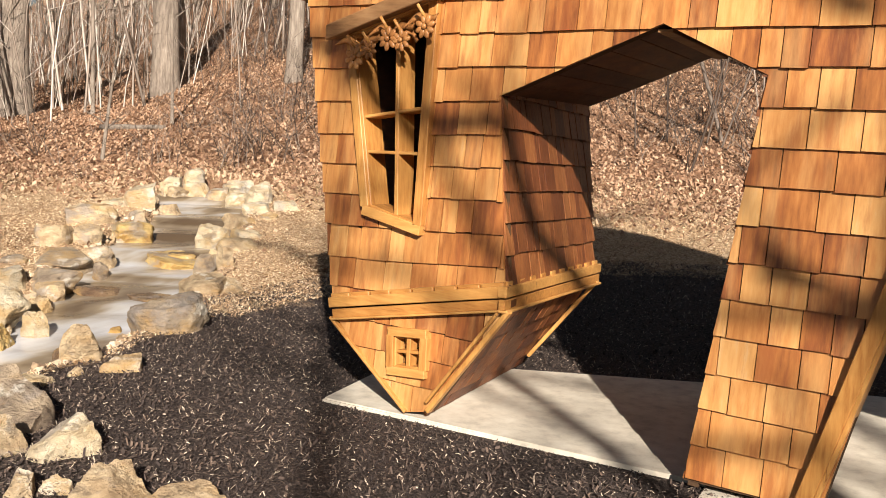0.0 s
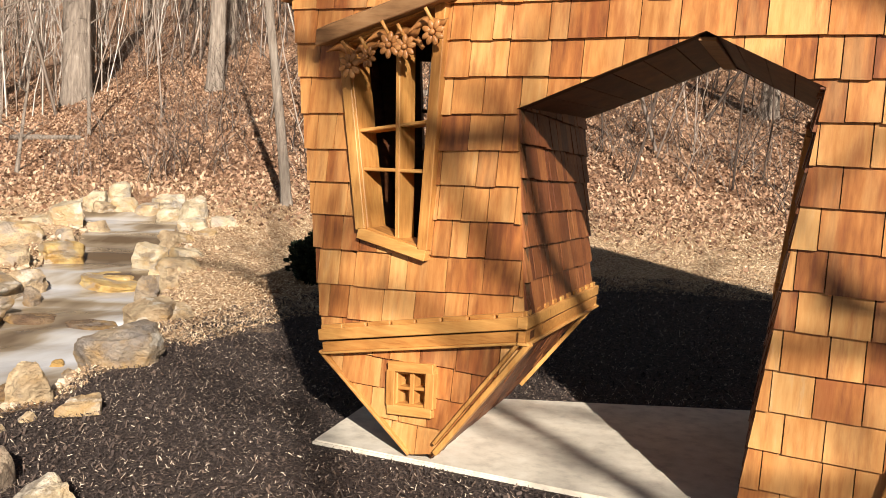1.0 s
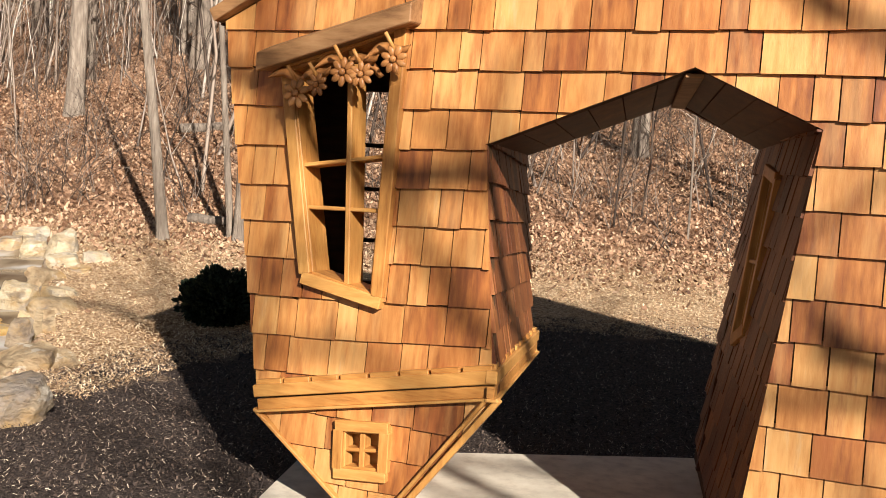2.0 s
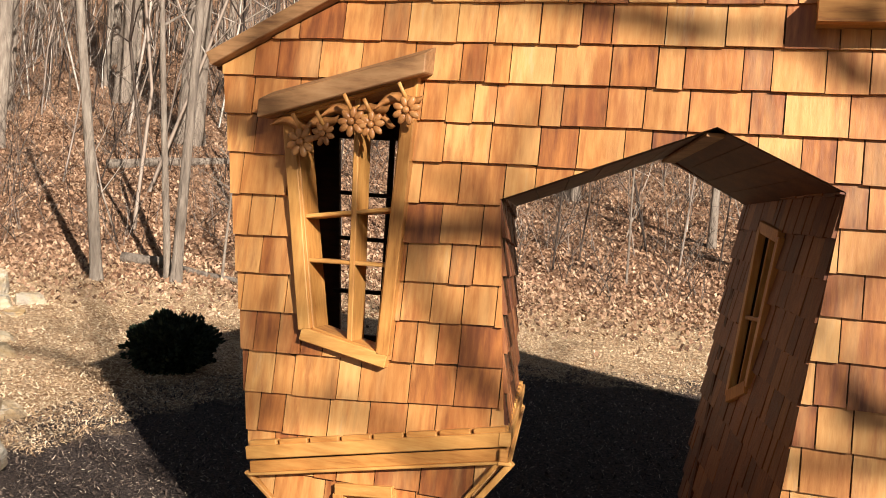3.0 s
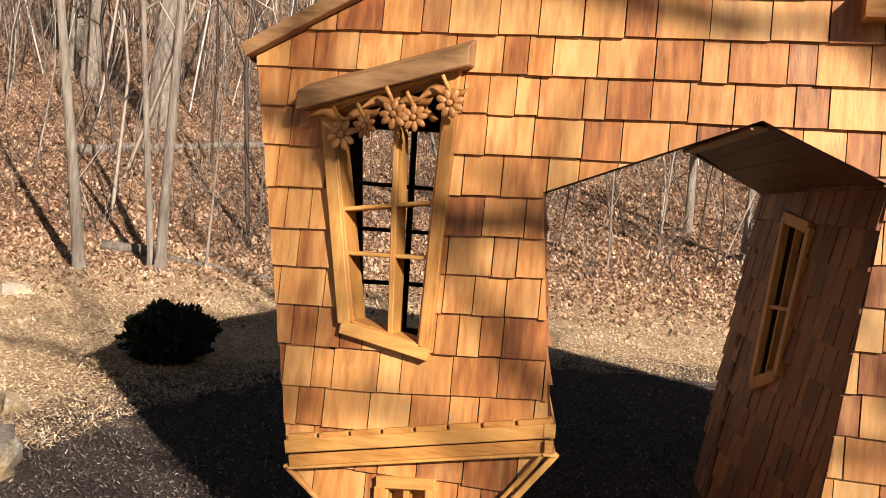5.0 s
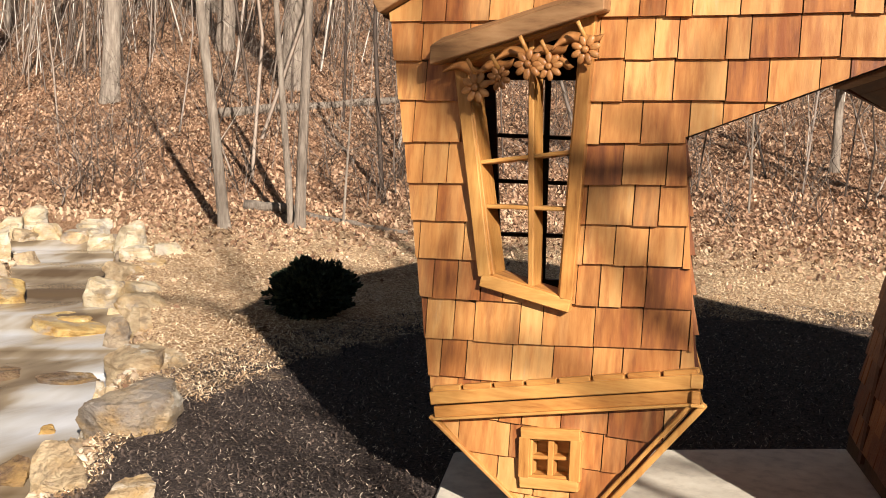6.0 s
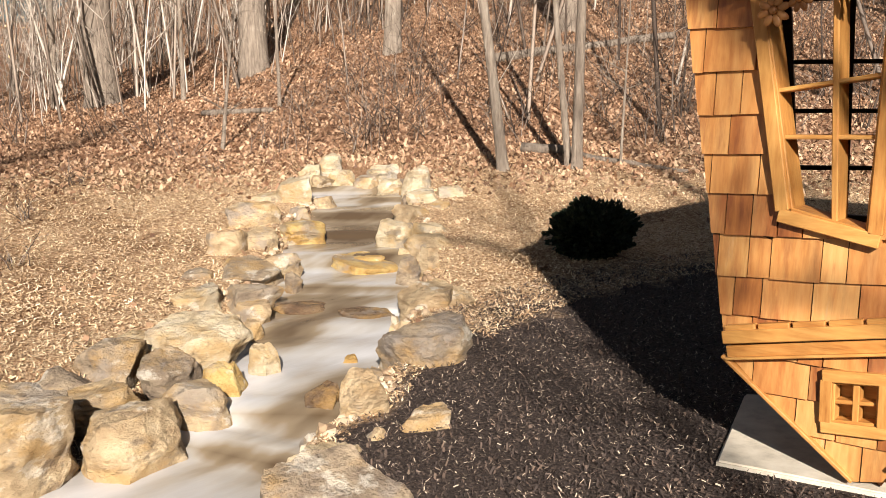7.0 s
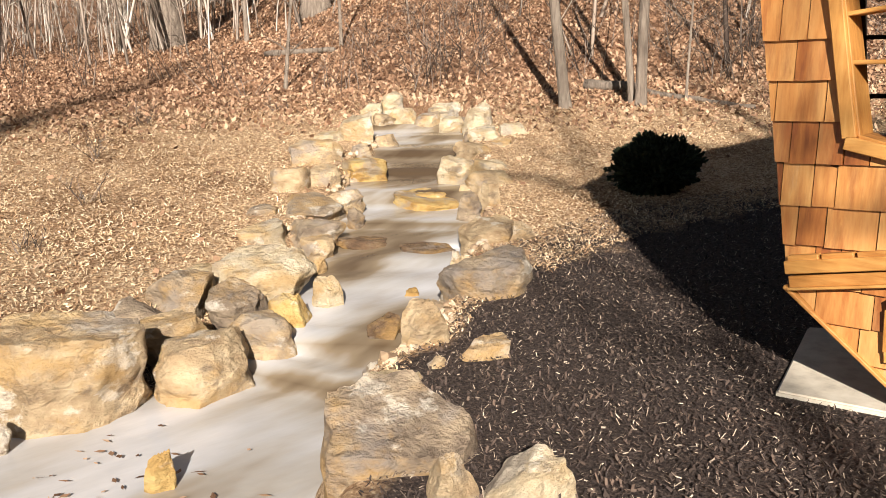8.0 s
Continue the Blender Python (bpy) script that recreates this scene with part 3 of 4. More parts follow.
def casement(name, quad, w, t, y, bars_u, bars_v, deep, bar_w, parent, label):
    """A crooked window: outer frame boards round quad, muntins at shares of its width and height."""
    win = new(name)
    win.parent = parent
    win["label"] = label
    at = lambda s, r: [(quad[0][j] * (1 - s) + quad[1][j] * s) * (1 - r) + (quad[3][j] * (1 - s) + quad[2][j] * s) * r for j in (0, 1)]
    c = [sum(q[j] for q in quad) / 4 for j in (0, 1)]
    grow = [(q[0] + (0.5 * w if q[0] > c[0] else -0.5 * w), q[1] + (0.5 * w if q[1] > c[1] else -0.5 * w)) for q in quad]
    for i in range(4):
        a, b = grow[i - 1], grow[i]
        d = Vector((b[0] - a[0], 0, b[1] - a[1])).normalized() * (w * 0.5)
        pa, pb = Vector((a[0], y, a[1])), Vector((b[0], y, b[1]))
        board("frame", pa - d * (0.72 if i % 2 else -0.76), pb + d * (0.72 if i % 2 else -0.76), w, t, PINE, win, (-d.z, 0, d.x))
        a, b = quad[i - 1], quad[i]
        board("jamb", (a[0], y + deep * 0.4, a[1]), (b[0], y + deep * 0.4, b[1]), 0.014, deep, PINE, win, (-d.z, 0, d.x))
    for s in bars_u:
        a, b = at(s, 0), at(s, 1)
        board("muntin", (a[0], y + deep * 0.42, a[1]), (b[0], y + deep * 0.42, b[1]), bar_w, deep * 0.9, PINE, win, (1, 0, 0))
    for r in bars_v:
        a, b = at(0, r), at(1, r)
        board("muntin", (a[0], y + deep * 0.42, a[1]), (b[0], y + deep * 0.42, b[1]), 0.014, deep * 0.86, PINE, win)
    return win


casement("window", WIN, 0.046, 0.05, F - 0.02, (0.565,), (0.322, 0.53), 0.13, 0.02, house, "tall crooked pine window with six open lights")
casement("window", SMALL, 0.04, 0.04, F - 0.015, (0.5,), (0.5,), 0.06, 0.022, house, "small square four-light pine window")
bm = bmesh.new()
prism(bm, [(-2.49, 0.2), (-2.29, 0.22), (-2.285, 0.4), (-2.495, 0.375)], lambda x, z: (x, F + 0.052, z), lambda x, z: (x, F + 0.07, z))
part("window_backing", bm, PINE, house, "plain board closing the small window")
# the leg's back window
bw = new("window")
bw.parent = house
bw["label"] = "tall back window with dark muntins"
for a, b in (((-2.575, 0.78), (-2.59, 1.68)),):
    board("muntin", bk(*a, 0.97), bk(*b, 0.97), 0.026, 0.02, DARK, bw, (1, 0.5, 0))
for z in (0.985, 1.22, 1.42):
    board("muntin", bk(-2.8, z, 0.97), bk(-2.37, z, 0.97), 0.018, 0.04, DARK, bw)
# window in the passage
pw = new("window")
pw.parent = house
pw["label"] = "narrow crooked window with pale pine trim in the passage"
at3 = lambda a, c, d: Vector((-1.12, F, 0.03)) + U * a + V2 * c + N2 * d
for i in range(4):
    a, b = PWIN[i - 1], PWIN[i]
    board("frame", at3(*a, 0.012), at3(*b, 0.012), 0.05, 0.03, PINE, pw, (0, 0, 1) if i % 2 else U)
board("muntin", at3(0.86, 0.73, 0.0), at3(0.84, 1.365, 0.0), 0.012, 0.03, PINE, pw, U)
board("muntin", at3(0.68, 1.03, 0.002), at3(1.0, 1.02, 0.002), 0.016, 0.03, PINE, pw)

# hood over the big window
bm = bmesh.new()
h0, h1 = Vector((-2.885, 0, 1.672)), Vector((-2.285, 0, 1.845))
prof = [(F - 0.11, -0.03), (F + 0.004, -0.02), (F + 0.004, 0.08), (F - 0.11, 0.035)]
prism(bm, prof, lambda y, z: (h0.x, y, h0.z + z), lambda y, z: (h1.x, y, h1.z + z))
bmesh.ops.bevel(bm, geom=bm.edges[:], offset=0.004, segments=1, affect="EDGES")
part("window_hood", bm, BARE, house, "sloping weathered board hood")


def flower(x, z, r, y, turn, seed):
    """A carved wooden flower: eight rounded petals, a domed centre and a dowel stem."""
    rng = random.Random(seed)
    bm = bmesh.new()
    for i in range(8):
        a = turn + i * math.pi / 4 + rng.uniform(-0.08, 0.08)
        m = Matrix.Translation((x + math.cos(a) * r * 0.62, y - 0.006, z + math.sin(a) * r * 0.62)) @ Matrix.Rotation(-a, 4, "Y") @ Matrix.Diagonal((r * 0.42, r * 0.17, r * 0.25, 1))
        bmesh.ops.create_icosphere(bm, subdivisions=2, radius=1, matrix=m)
    fl = part("flower", bm, CARVED, house, "carved wooden flower with eight petals", True)
    bm = bmesh.new()
    bmesh.ops.create_icosphere(bm, subdivisions=2, radius=1, matrix=Matrix.Translation((x, y - 0.014, z)) @ Matrix.Diagonal((r * 0.25, r * 0.2, r * 0.25, 1)))
    part("flower_centre", bm, CARVED, fl, "", True)
    bm = bmesh.new()
    a, b = Vector((x, y + 0.005, z + r * 0.5)), Vector((x - r * 0.5, y - 0.03, z + r * 1.75))
    m = Matrix.Translation((a + b) / 2) @ (b - a).to_track_quat("Z", "Y").to_matrix().to_4x4()
    bmesh.ops.create_cone(bm, cap_ends=True, segments=10, radius1=0.0075, radius2=0.0065, depth=(b - a).length, matrix=m)
    part("stem", bm, PINE, fl, "pale dowel stem", True)


def leaf(x, z, l, w, a, y):
    """A carved wooden leaf: a thin curved blade, pointed at both ends."""
    bm = bmesh.new()
    rows = []
    for i in range(9):
        k = i / 8
        half = w * math.sin(math.pi * k) ** 0.8 * 0.5 + 0.001
        cx, cz = (k - 0.5) * l, 0.12 * l * math.sin(k * 5.5)
        pts = []
        for s, dy in ((-1, 0.0), (0, -0.008), (1, 0.0), (0, 0.006)):
            px, pz = cx, cz + s * half
            pts.append(bm.verts.new((x + px * math.cos(a) - pz * math.sin(a), y + dy + 0.02 * math.sin(k * 4), z + px * math.sin(a) + pz * math.cos(a))))
        rows.append(pts)
    for p, q in zip(rows, rows[1:]):
        for j in range(4):
            bm.faces.new((p[j], p[(j + 1) % 4], q[(j + 1) % 4], q[j]))
    part("wooden_leaf", bm, CARVED, house, "carved curling wooden leaf", True)


for i, (x, z, r) in enumerate(((-2.709, 1.566, 0.053), (-2.629, 1.598, 0.042), (-2.528, 1.643, 0.051), (-2.457, 1.636, 0.047), (-2.337, 1.689, 0.05))):
    flower(x, z, r, F - 0.105, 0.3 + i, i)
for x, z, l, w, a in ((-2.79, 1.625, 0.16, 0.04, 0.1), (-2.68, 1.635, 0.15, 0.04, 0.5), (-2.60, 1.675, 0.17, 0.04, 0.25), (-2.50, 1.685, 0.15, 0.04, 0.4), (-2.40, 1.72, 0.18, 0.045, 0.35), (-2.45, 1.65, 0.1, 0.03, -0.2)):
    leaf(x + 0.028, z + 0.004, l, w, a, F - 0.085)


# ---------------------------------------------------------------- rocks
def rock(x, y, z, w, d, h, turn, kind="TAN", block=0.0):
    rng = random.Random(int(x * 971 + y * 613))
    bm = bmesh.new()
    bmesh.ops.create_icosphere(bm, subdivisions=5 if (x + 1.4) ** 2 + y * y < 40 else 4, radius=1)
    off = Vector((rng.uniform(-50, 50), rng.uniform(-50, 50), rng.uniform(-50, 50)))
    cuts = []
    for i in range(13):
        n = Vector((rng.gauss(0, 1), rng.gauss(0, 1), rng.gauss(0, 0.7))).normalized()
        cuts.append((n, rng.uniform(0.5, 0.86) + 0.25 * block))
    cuts.append((Vector((rng.uniform(-0.2, 0.2), rng.uniform(-0.3, 0.1), 1)).normalized(), rng.uniform(0.45, 0.65)))
    for v in bm.verts:
        p = v.co.copy()
        p = p.lerp(p / max(abs(p.x), abs(p.y), abs(p.z)) * 0.8, block)
        for n, c in cuts:
            k = p.dot(n) - c
            if k > 0:
                p -= n * k
        foot = 1 + 0.35 * max(0.0, -p.z)
        p.x, p.y = p.x * foot, p.y * foot
        ledge = 0.05 * math.sin(p.z * 9 + 3 * noise.noise(p * 1.2 + off)) * (1 - abs(p.normalized().z))
        p *= 1 + ledge + 0.12 * noise.noise(p * 1.5 + off) + 0.06 * noise.noise(p * 4 + off) - 0.05 * abs(noise.noise(p * 2.6 - off)) ** 0.5 + 0.035 * noise.noise(p * 11 + off)
        v.co = p
    lo, hi = [min(v.co[i] for v in bm.verts) for i in range(3)], [max(v.co[i] for v in bm.verts) for i in range(3)]
    for v in bm.verts:
        v.co = [((v.co[i] - lo[i]) / (hi[i] - lo[i]) - 0.5) for i in range(3)]
    sink = 0.35 * h + 0.1
    m = pose(x, y, z + h / 2 - sink / 2, 0, 0, turn) @ Matrix.Diagonal((w, d, h + sink, 1))
    bmesh.ops.transform(bm, matrix=m, verts=bm.verts)
    ob = link_mesh("rock", bm, STONE[kind], None, "", True)
    ob.data.set_sharp_from_angle(angle=radians(32))
    words = {"TAN": "tan sandstone boulder beside the stream", "PALE": "pale cream sandstone rock edging the stream", "GREY": "grey-brown weathered rock bedded in the stream bank",
             "RUST": "rust-yellow rock lying in the stream", "WET": "dark wet rock under running water"}
    return tagged(ob, ("flat " if h < 0.45 * w else "") + words[kind], "rock", "rocks along the stream")


# right bank
rock(-7.75, 7.74, 0.37, 0.35, 0.31, 0.28, 39, "PALE")
rock(-7.27, 7.64, 0.33, 0.31, 0.27, 0.15, 37, "PALE")
rock(-7.34, 7.34, 0.31, 0.35, 0.30, 0.16, 39, "PALE")
rock(-7.04, 6.77, 0.25, 0.34, 0.29, 0.14, 40, "TAN")
rock(-7.05, 7.19, 0.29, 0.24, 0.21, 0.10, 38, "TAN")
rock(-6.64, 6.08, 0.18, 0.31, 0.27, 0.17, 41, "PALE")
rock(-6.54, 6.42, 0.20, 0.35, 0.30, 0.11, 39, "PALE")
rock(-6.22, 5.99, 0.14, 0.38, 0.33, 0.13, 39, "TAN")
rock(-5.80, 5.49, 0.09, 0.16, 0.14, 0.19, 39, "TAN")
rock(-5.87, 5.33, 0.08, 0.19, 0.16, 0.14, 40, "GREY")
rock(-5.31, 4.83, 0.02, 0.35, 0.30, 0.16, 39, "TAN")
rock(-5.18, 4.96, 0.02, 0.25, 0.22, 0.13, 37, "TAN")
rock(-4.59, 3.93, -0.02, 0.50, 0.44, 0.24, 39, "GREY", 0.3)
rock(-4.26, 3.12, -0.02, 0.22, 0.19, 0.20, 43, "TAN")
rock(-4.01, 2.91, -0.02, 0.10, 0.08, 0.06, 42, "TAN")
rock(-3.96, 3.15, -0.02, 0.25, 0.22, 0.09, 39, "TAN", 0.6)
rock(-4.22, 2.93, -0.02, 0.19, 0.13, 0.03, 44, "TAN")
# left bank
rock(-8.30, 6.58, 0.32, 0.35, 0.30, 0.30, 47, "PALE", 0.4)
rock(-8.32, 6.57, 0.33, 0.15, 0.13, 0.19, 47, "TAN")
rock(-8.58, 6.45, 0.33, 0.38, 0.33, 0.10, 48, "PALE")
rock(-7.88, 5.70, 0.23, 0.50, 0.43, 0.22, 49, "TAN")
rock(-7.80, 6.17, 0.26, 0.25, 0.22, 0.12, 46, "TAN")
rock(-7.36, 5.77, 0.20, 0.39, 0.34, 0.12, 46, "RUST")
rock(-7.27, 4.91, 0.15, 0.33, 0.29, 0.20, 51, "TAN")
rock(-7.21, 5.18, 0.16, 0.33, 0.29, 0.18, 49, "TAN")
rock(-6.76, 4.94, 0.11, 0.34, 0.29, 0.11, 48, "TAN")
rock(-6.76, 4.61, 0.08, 0.61, 0.53, 0.12, 50, "GREY")
rock(-6.88, 4.34, 0.09, 0.29, 0.25, 0.08, 52, "GREY")
rock(-6.28, 4.30, 0.04, 0.37, 0.32, 0.10, 49, "GREY")
rock(-6.45, 3.98, 0.04, 0.32, 0.28, 0.12, 52, "PALE")
rock(-5.75, 3.44, -0.06, 0.57, 0.50, 0.24, 52, "PALE")
rock(-5.36, 3.55, -0.12, 0.17, 0.15, 0.16, 49, "PALE")
rock(-5.98, 3.23, -0.05, 0.35, 0.31, 0.12, 56, "PALE")
rock(-5.78, 2.91, -0.06, 0.39, 0.34, 0.17, 57, "GREY")
rock(-5.55, 3.11, -0.08, 0.33, 0.29, 0.15, 54, "GREY")
rock(-5.27, 3.21, -0.12, 0.28, 0.24, 0.15, 51, "RUST")
rock(-5.21, 2.98, -0.17, 0.36, 0.31, 0.17, 53, "TAN", 0.2)
rock(-5.70, 2.61, -0.09, 0.34, 0.30, 0.14, 60, "GREY")
rock(-5.46, 2.67, -0.14, 0.40, 0.35, 0.16, 58, "TAN", 0.2)
rock(-5.07, 2.58, -0.24, 0.50, 0.44, 0.26, 56, "TAN", 0.3)
rock(-6.41, 4.76, 0.05, 0.13, 0.12, 0.09, 47, "GREY")
rock(-6.08, 4.11, -0.03, 0.22, 0.19, 0.11, 49, "TAN")
# head of the stream
rock(-9.38, 7.84, 0.49, 0.31, 0.27, 0.11, 46, "PALE", 0.3)
rock(-9.58, 8.37, 0.52, 0.28, 0.25, 0.17, 44, "PALE")
rock(-8.83, 7.76, 0.44, 0.30, 0.26, 0.14, 44, "PALE", 0.3)
rock(-5.21, 2.98, -0.16, 0.34, 0.30, 0.15, 53, "TAN", 0.2)
rock(-8.53, 7.84, 0.43, 0.30, 0.26, 0.10, 42, "TAN", 0.3)
rock(-8.70, 8.29, 0.47, 0.37, 0.32, 0.13, 41, "PALE", 0.2)
rock(-8.15, 7.77, 0.40, 0.27, 0.23, 0.10, 41, "PALE", 0.3)
rock(-8.90, 7.55, 0.44, 0.26, 0.23, 0.08, 45, "TAN", 0.3)
rock(-9.09, 7.55, 0.45, 0.16, 0.14, 0.11, 46, "TAN")
# in the water
rock(-6.52, 5.57, 0.05, 0.56, 0.62, 0.09, 43, "RUST", 0.6)
rock(-5.15, 3.98, -0.12, 0.12, 0.11, 0.04, 44, "RUST")
rock(-6.09, 4.57, -0.05, 0.44, 0.36, 0.06, 46, "WET")
rock(-5.68, 4.70, -0.06, 0.37, 0.32, 0.05, 42, "WET")
rock(-8.17, 6.85, 0.27, 0.25, 0.22, 0.12, 45, "TAN")
rock(-4.80, 3.41, -0.13, 0.22, 0.19, 0.10, 45, "WET")
rock(-6.54, 5.68, 0.06, 0.32, 0.27, 0.07, 42, "RUST")
rock(-7.92, 6.13, 0.20, 0.11, 0.09, 0.07, 47, "GREY")
# beside the pool
rock(-4.38, 1.89, -0.25, 0.11, 0.08, 0.14, 62, "RUST")
rock(-4.14, 1.85, -0.25, 0.08, 0.06, 0.04, 61, "RUST")
rock(-5.30, 2.07, -0.25, 0.64, 0.55, 0.40, 64, "TAN", 0.75)
rock(-5.58, 1.87, -0.25, 0.19, 0.17, 0.22, 68, "PALE", 0.2)
rock(-5.13, 1.66, -0.25, 0.12, 0.10, 0.12, 68, "GREY")
rock(-3.57, 2.23, -0.25, 0.52, 0.46, 0.46, 45, "GREY", 0.8)
rock(-3.22, 2.09, -0.02, 0.17, 0.15, 0.17, 41, "TAN")
rock(-3.06, 2.22, -0.02, 0.30, 0.25, 0.16, 40, "PALE", 0.1)
rock(-4.00, 2.68, -0.08, 0.28, 0.24, 0.12, 45, "PALE")
# beside the mulch
rock(-2.52, 2.04, -0.02, 0.29, 0.25, 0.15, 54, "TAN", 0.2)
rock(-2.25, 2.13, -0.02, 0.28, 0.24, 0.11, 50, "TAN", 0.1)
rock(-2.79, 1.87, -0.02, 0.14, 0.12, 0.10, 59, "TAN")
rock(-2.72, 1.99, -0.02, 0.13, 0.11, 0.07, 57, "TAN")

# smaller rocks filling the banks
fill = random.Random(15)
for i in range(60):
    k = fill.randint(1, 12)
    (ax, ay, aw, az), (bx, by, bw, bz) = COURSE[k], COURSE[k + 1]
    q, side = fill.random(), fill.choice((-1, -1, 1))
    l = math.hypot(bx - ax, by - ay)
    w = fill.uniform(0.07, 0.18)
    o = (aw + (bw - aw) * q + fill.uniform(0.02, 0.2)) * side
    rock(ax + (bx - ax) * q - (by - ay) / l * -o, ay + (by - ay) * q + (bx - ax) / l * -o, az + (bz - az) * q + 0.03, w, w * fill.uniform(0.6, 0.9), w * fill.uniform(0.35, 0.6), fill.uniform(0, 180), fill.choice(("TAN", "TAN", "PALE", "GREY")))

# small stones between the boulders, past counting
def pebbles(count):
    rng = random.Random(8)
    shape = bmesh.new()
    bmesh.ops.create_icosphere(shape, subdivisions=1, radius=1)
    pv = [v.co.copy() for v in shape.verts]
    pf = [tuple(v.index for v in f.verts) for f in shape.faces]
    shape.free()
    vs, fs = [], []
    while count:
        k = rng.randint(1, 13)
        (ax, ay, aw, az), (bx, by, bw, bz) = COURSE[k], COURSE[k + 1]
        q = rng.random()
        l = math.hypot(bx - ax, by - ay)
        s = (aw + (bw - aw) * q + rng.uniform(-0.06, 0.28)) * rng.choice((-1, 1))
        x, y = ax + (bx - ax) * q - (by - ay) / l * s, ay + (by - ay) * q + (bx - ax) / l * s
        r = rng.uniform(0.008, 0.035)
        m = pose(x, y, float(ground_z(x, y)) + r * 0.3, rng.uniform(-30, 30), rng.uniform(-30, 30), rng.uniform(0, 360)) @ Matrix.Diagonal((r * rng.uniform(0.9, 1.5), r * rng.uniform(0.7, 1.1), r * rng.uniform(0.5, 0.9), 1))
        c = len(vs)
        vs += [m @ (p * rng.uniform(0.8, 1.15)) for p in pv]
        fs += [tuple(i + c for i in f) for f in pf]
        count -= 1
    tagged(raw("pebbles", vs, fs, PEBBLE, None), "small mixed stones wedged along the stream banks", "pebbles", kind="stuff")


pebbles(1500)

# ---------------------------------------------------------------- shrub
def shrub(x, y, r, h):
    rng = random.Random(4)
    bush = tagged(new("shrub"), "small round dark evergreen shrub in the mulch", "shrub")
    bm = bmesh.new()
    for i in range(9):
        a = i * 0.7
        bar(bm, (x, y, 0), (x + 0.6 * r * math.cos(a), y + 0.6 * r * math.sin(a), h * 0.7), 0.012, 0.012, (1, 0, 0.1), 0)
    part("branches", bm, BARK, bush)
    vs, fs = [], []
    for i in range(14000):
        d = Vector((rng.gauss(0, 1), rng.gauss(0, 1), rng.gauss(0, 1))).normalized()
        k = rng.random() ** 0.4 * (1 + 0.3 * noise.noise(d * 2.3) + 0.2 * noise.noise(d * 6))
        p = Vector((x + d.x * r * k, y + d.y * r * k, h * 0.5 + d.z * h * 0.52 * k))
        if p.z < 0.02:
            continue
        t = (d + Vector((rng.uniform(-0.8, 0.8), rng.uniform(-0.8, 0.8), rng.uniform(-0.3, 1.0)))).normalized() * 0.045
        s = t.cross(Vector((rng.gauss(0, 1), rng.gauss(0, 1), rng.gauss(0, 1)))).normalized() * 0.009
        c = len(vs)
        vs += [p - s, p + t * 0.5 + s * 1.4, p + t, p + t * 0.5 - s * 1.4]
        fs += [(c, c + 1, c + 2, c + 3)]
    raw("foliage", vs, fs, GREEN, bush)
    bush.location = (0, 0, float(ground_z(x, y)) - 0.01)


shrub(-5.08, 6.5, 0.29, 0.38)


# ---------------------------------------------------------------- trees
def tube(vs, fs, pts, rads, sides):
    c = len(vs)
    for i, (p, r) in enumerate(zip(pts, rads)):
        d = (pts[min(i + 1, len(pts) - 1)] - pts[max(i - 1, 0)]).normalized()
        s = d.orthogonal().normalized()
        q = d.cross(s)
        for j in range(sides):
            a = 2 * math.pi * j / sides
            vs.append(p + (s * math.cos(a) + q * math.sin(a)) * r)
    for i in range(len(pts) - 1):
        for j in range(sides):
            fs.append((c + i * sides + j, c + i * sides + (j + 1) % sides, c + (i + 1) * sides + (j + 1) % sides, c + (i + 1) * sides + j))


def limb(vs, fs, rng, p, d, length, r, sides, depth, wander=0.12, lift=0.05):
    n = max(3, int(length / 0.6)) if depth else 3
    pts, rads = [p.copy()], [r]
    for i in range(n):
        d = (d + Vector((rng.gauss(0, wander), rng.gauss(0, wander), rng.gauss(0, wander * 0.5) + lift))).normalized()
        p = p + d * (length / n)
        pts.append(p)
        rads.append(r * (1 - 0.8 * (i + 1) / n))
    tube(vs, fs, pts, rads, sides)
    if depth:
        for i in range(rng.randint(2, 4) if depth == 1 else rng.randint(3, 5)):
            k = rng.randint(max(1, n // 3), n)
            side = Vector((rng.gauss(0, 1), rng.gauss(0, 1), rng.uniform(0, 0.8))).normalized()
            limb(vs, fs, rng, pts[k], (d * 0.5 + side).normalized(), length * rng.uniform(0.3, 0.55), rads[k] * 0.6 + 0.002, max(3, sides - 2), depth - 1, wander, lift)


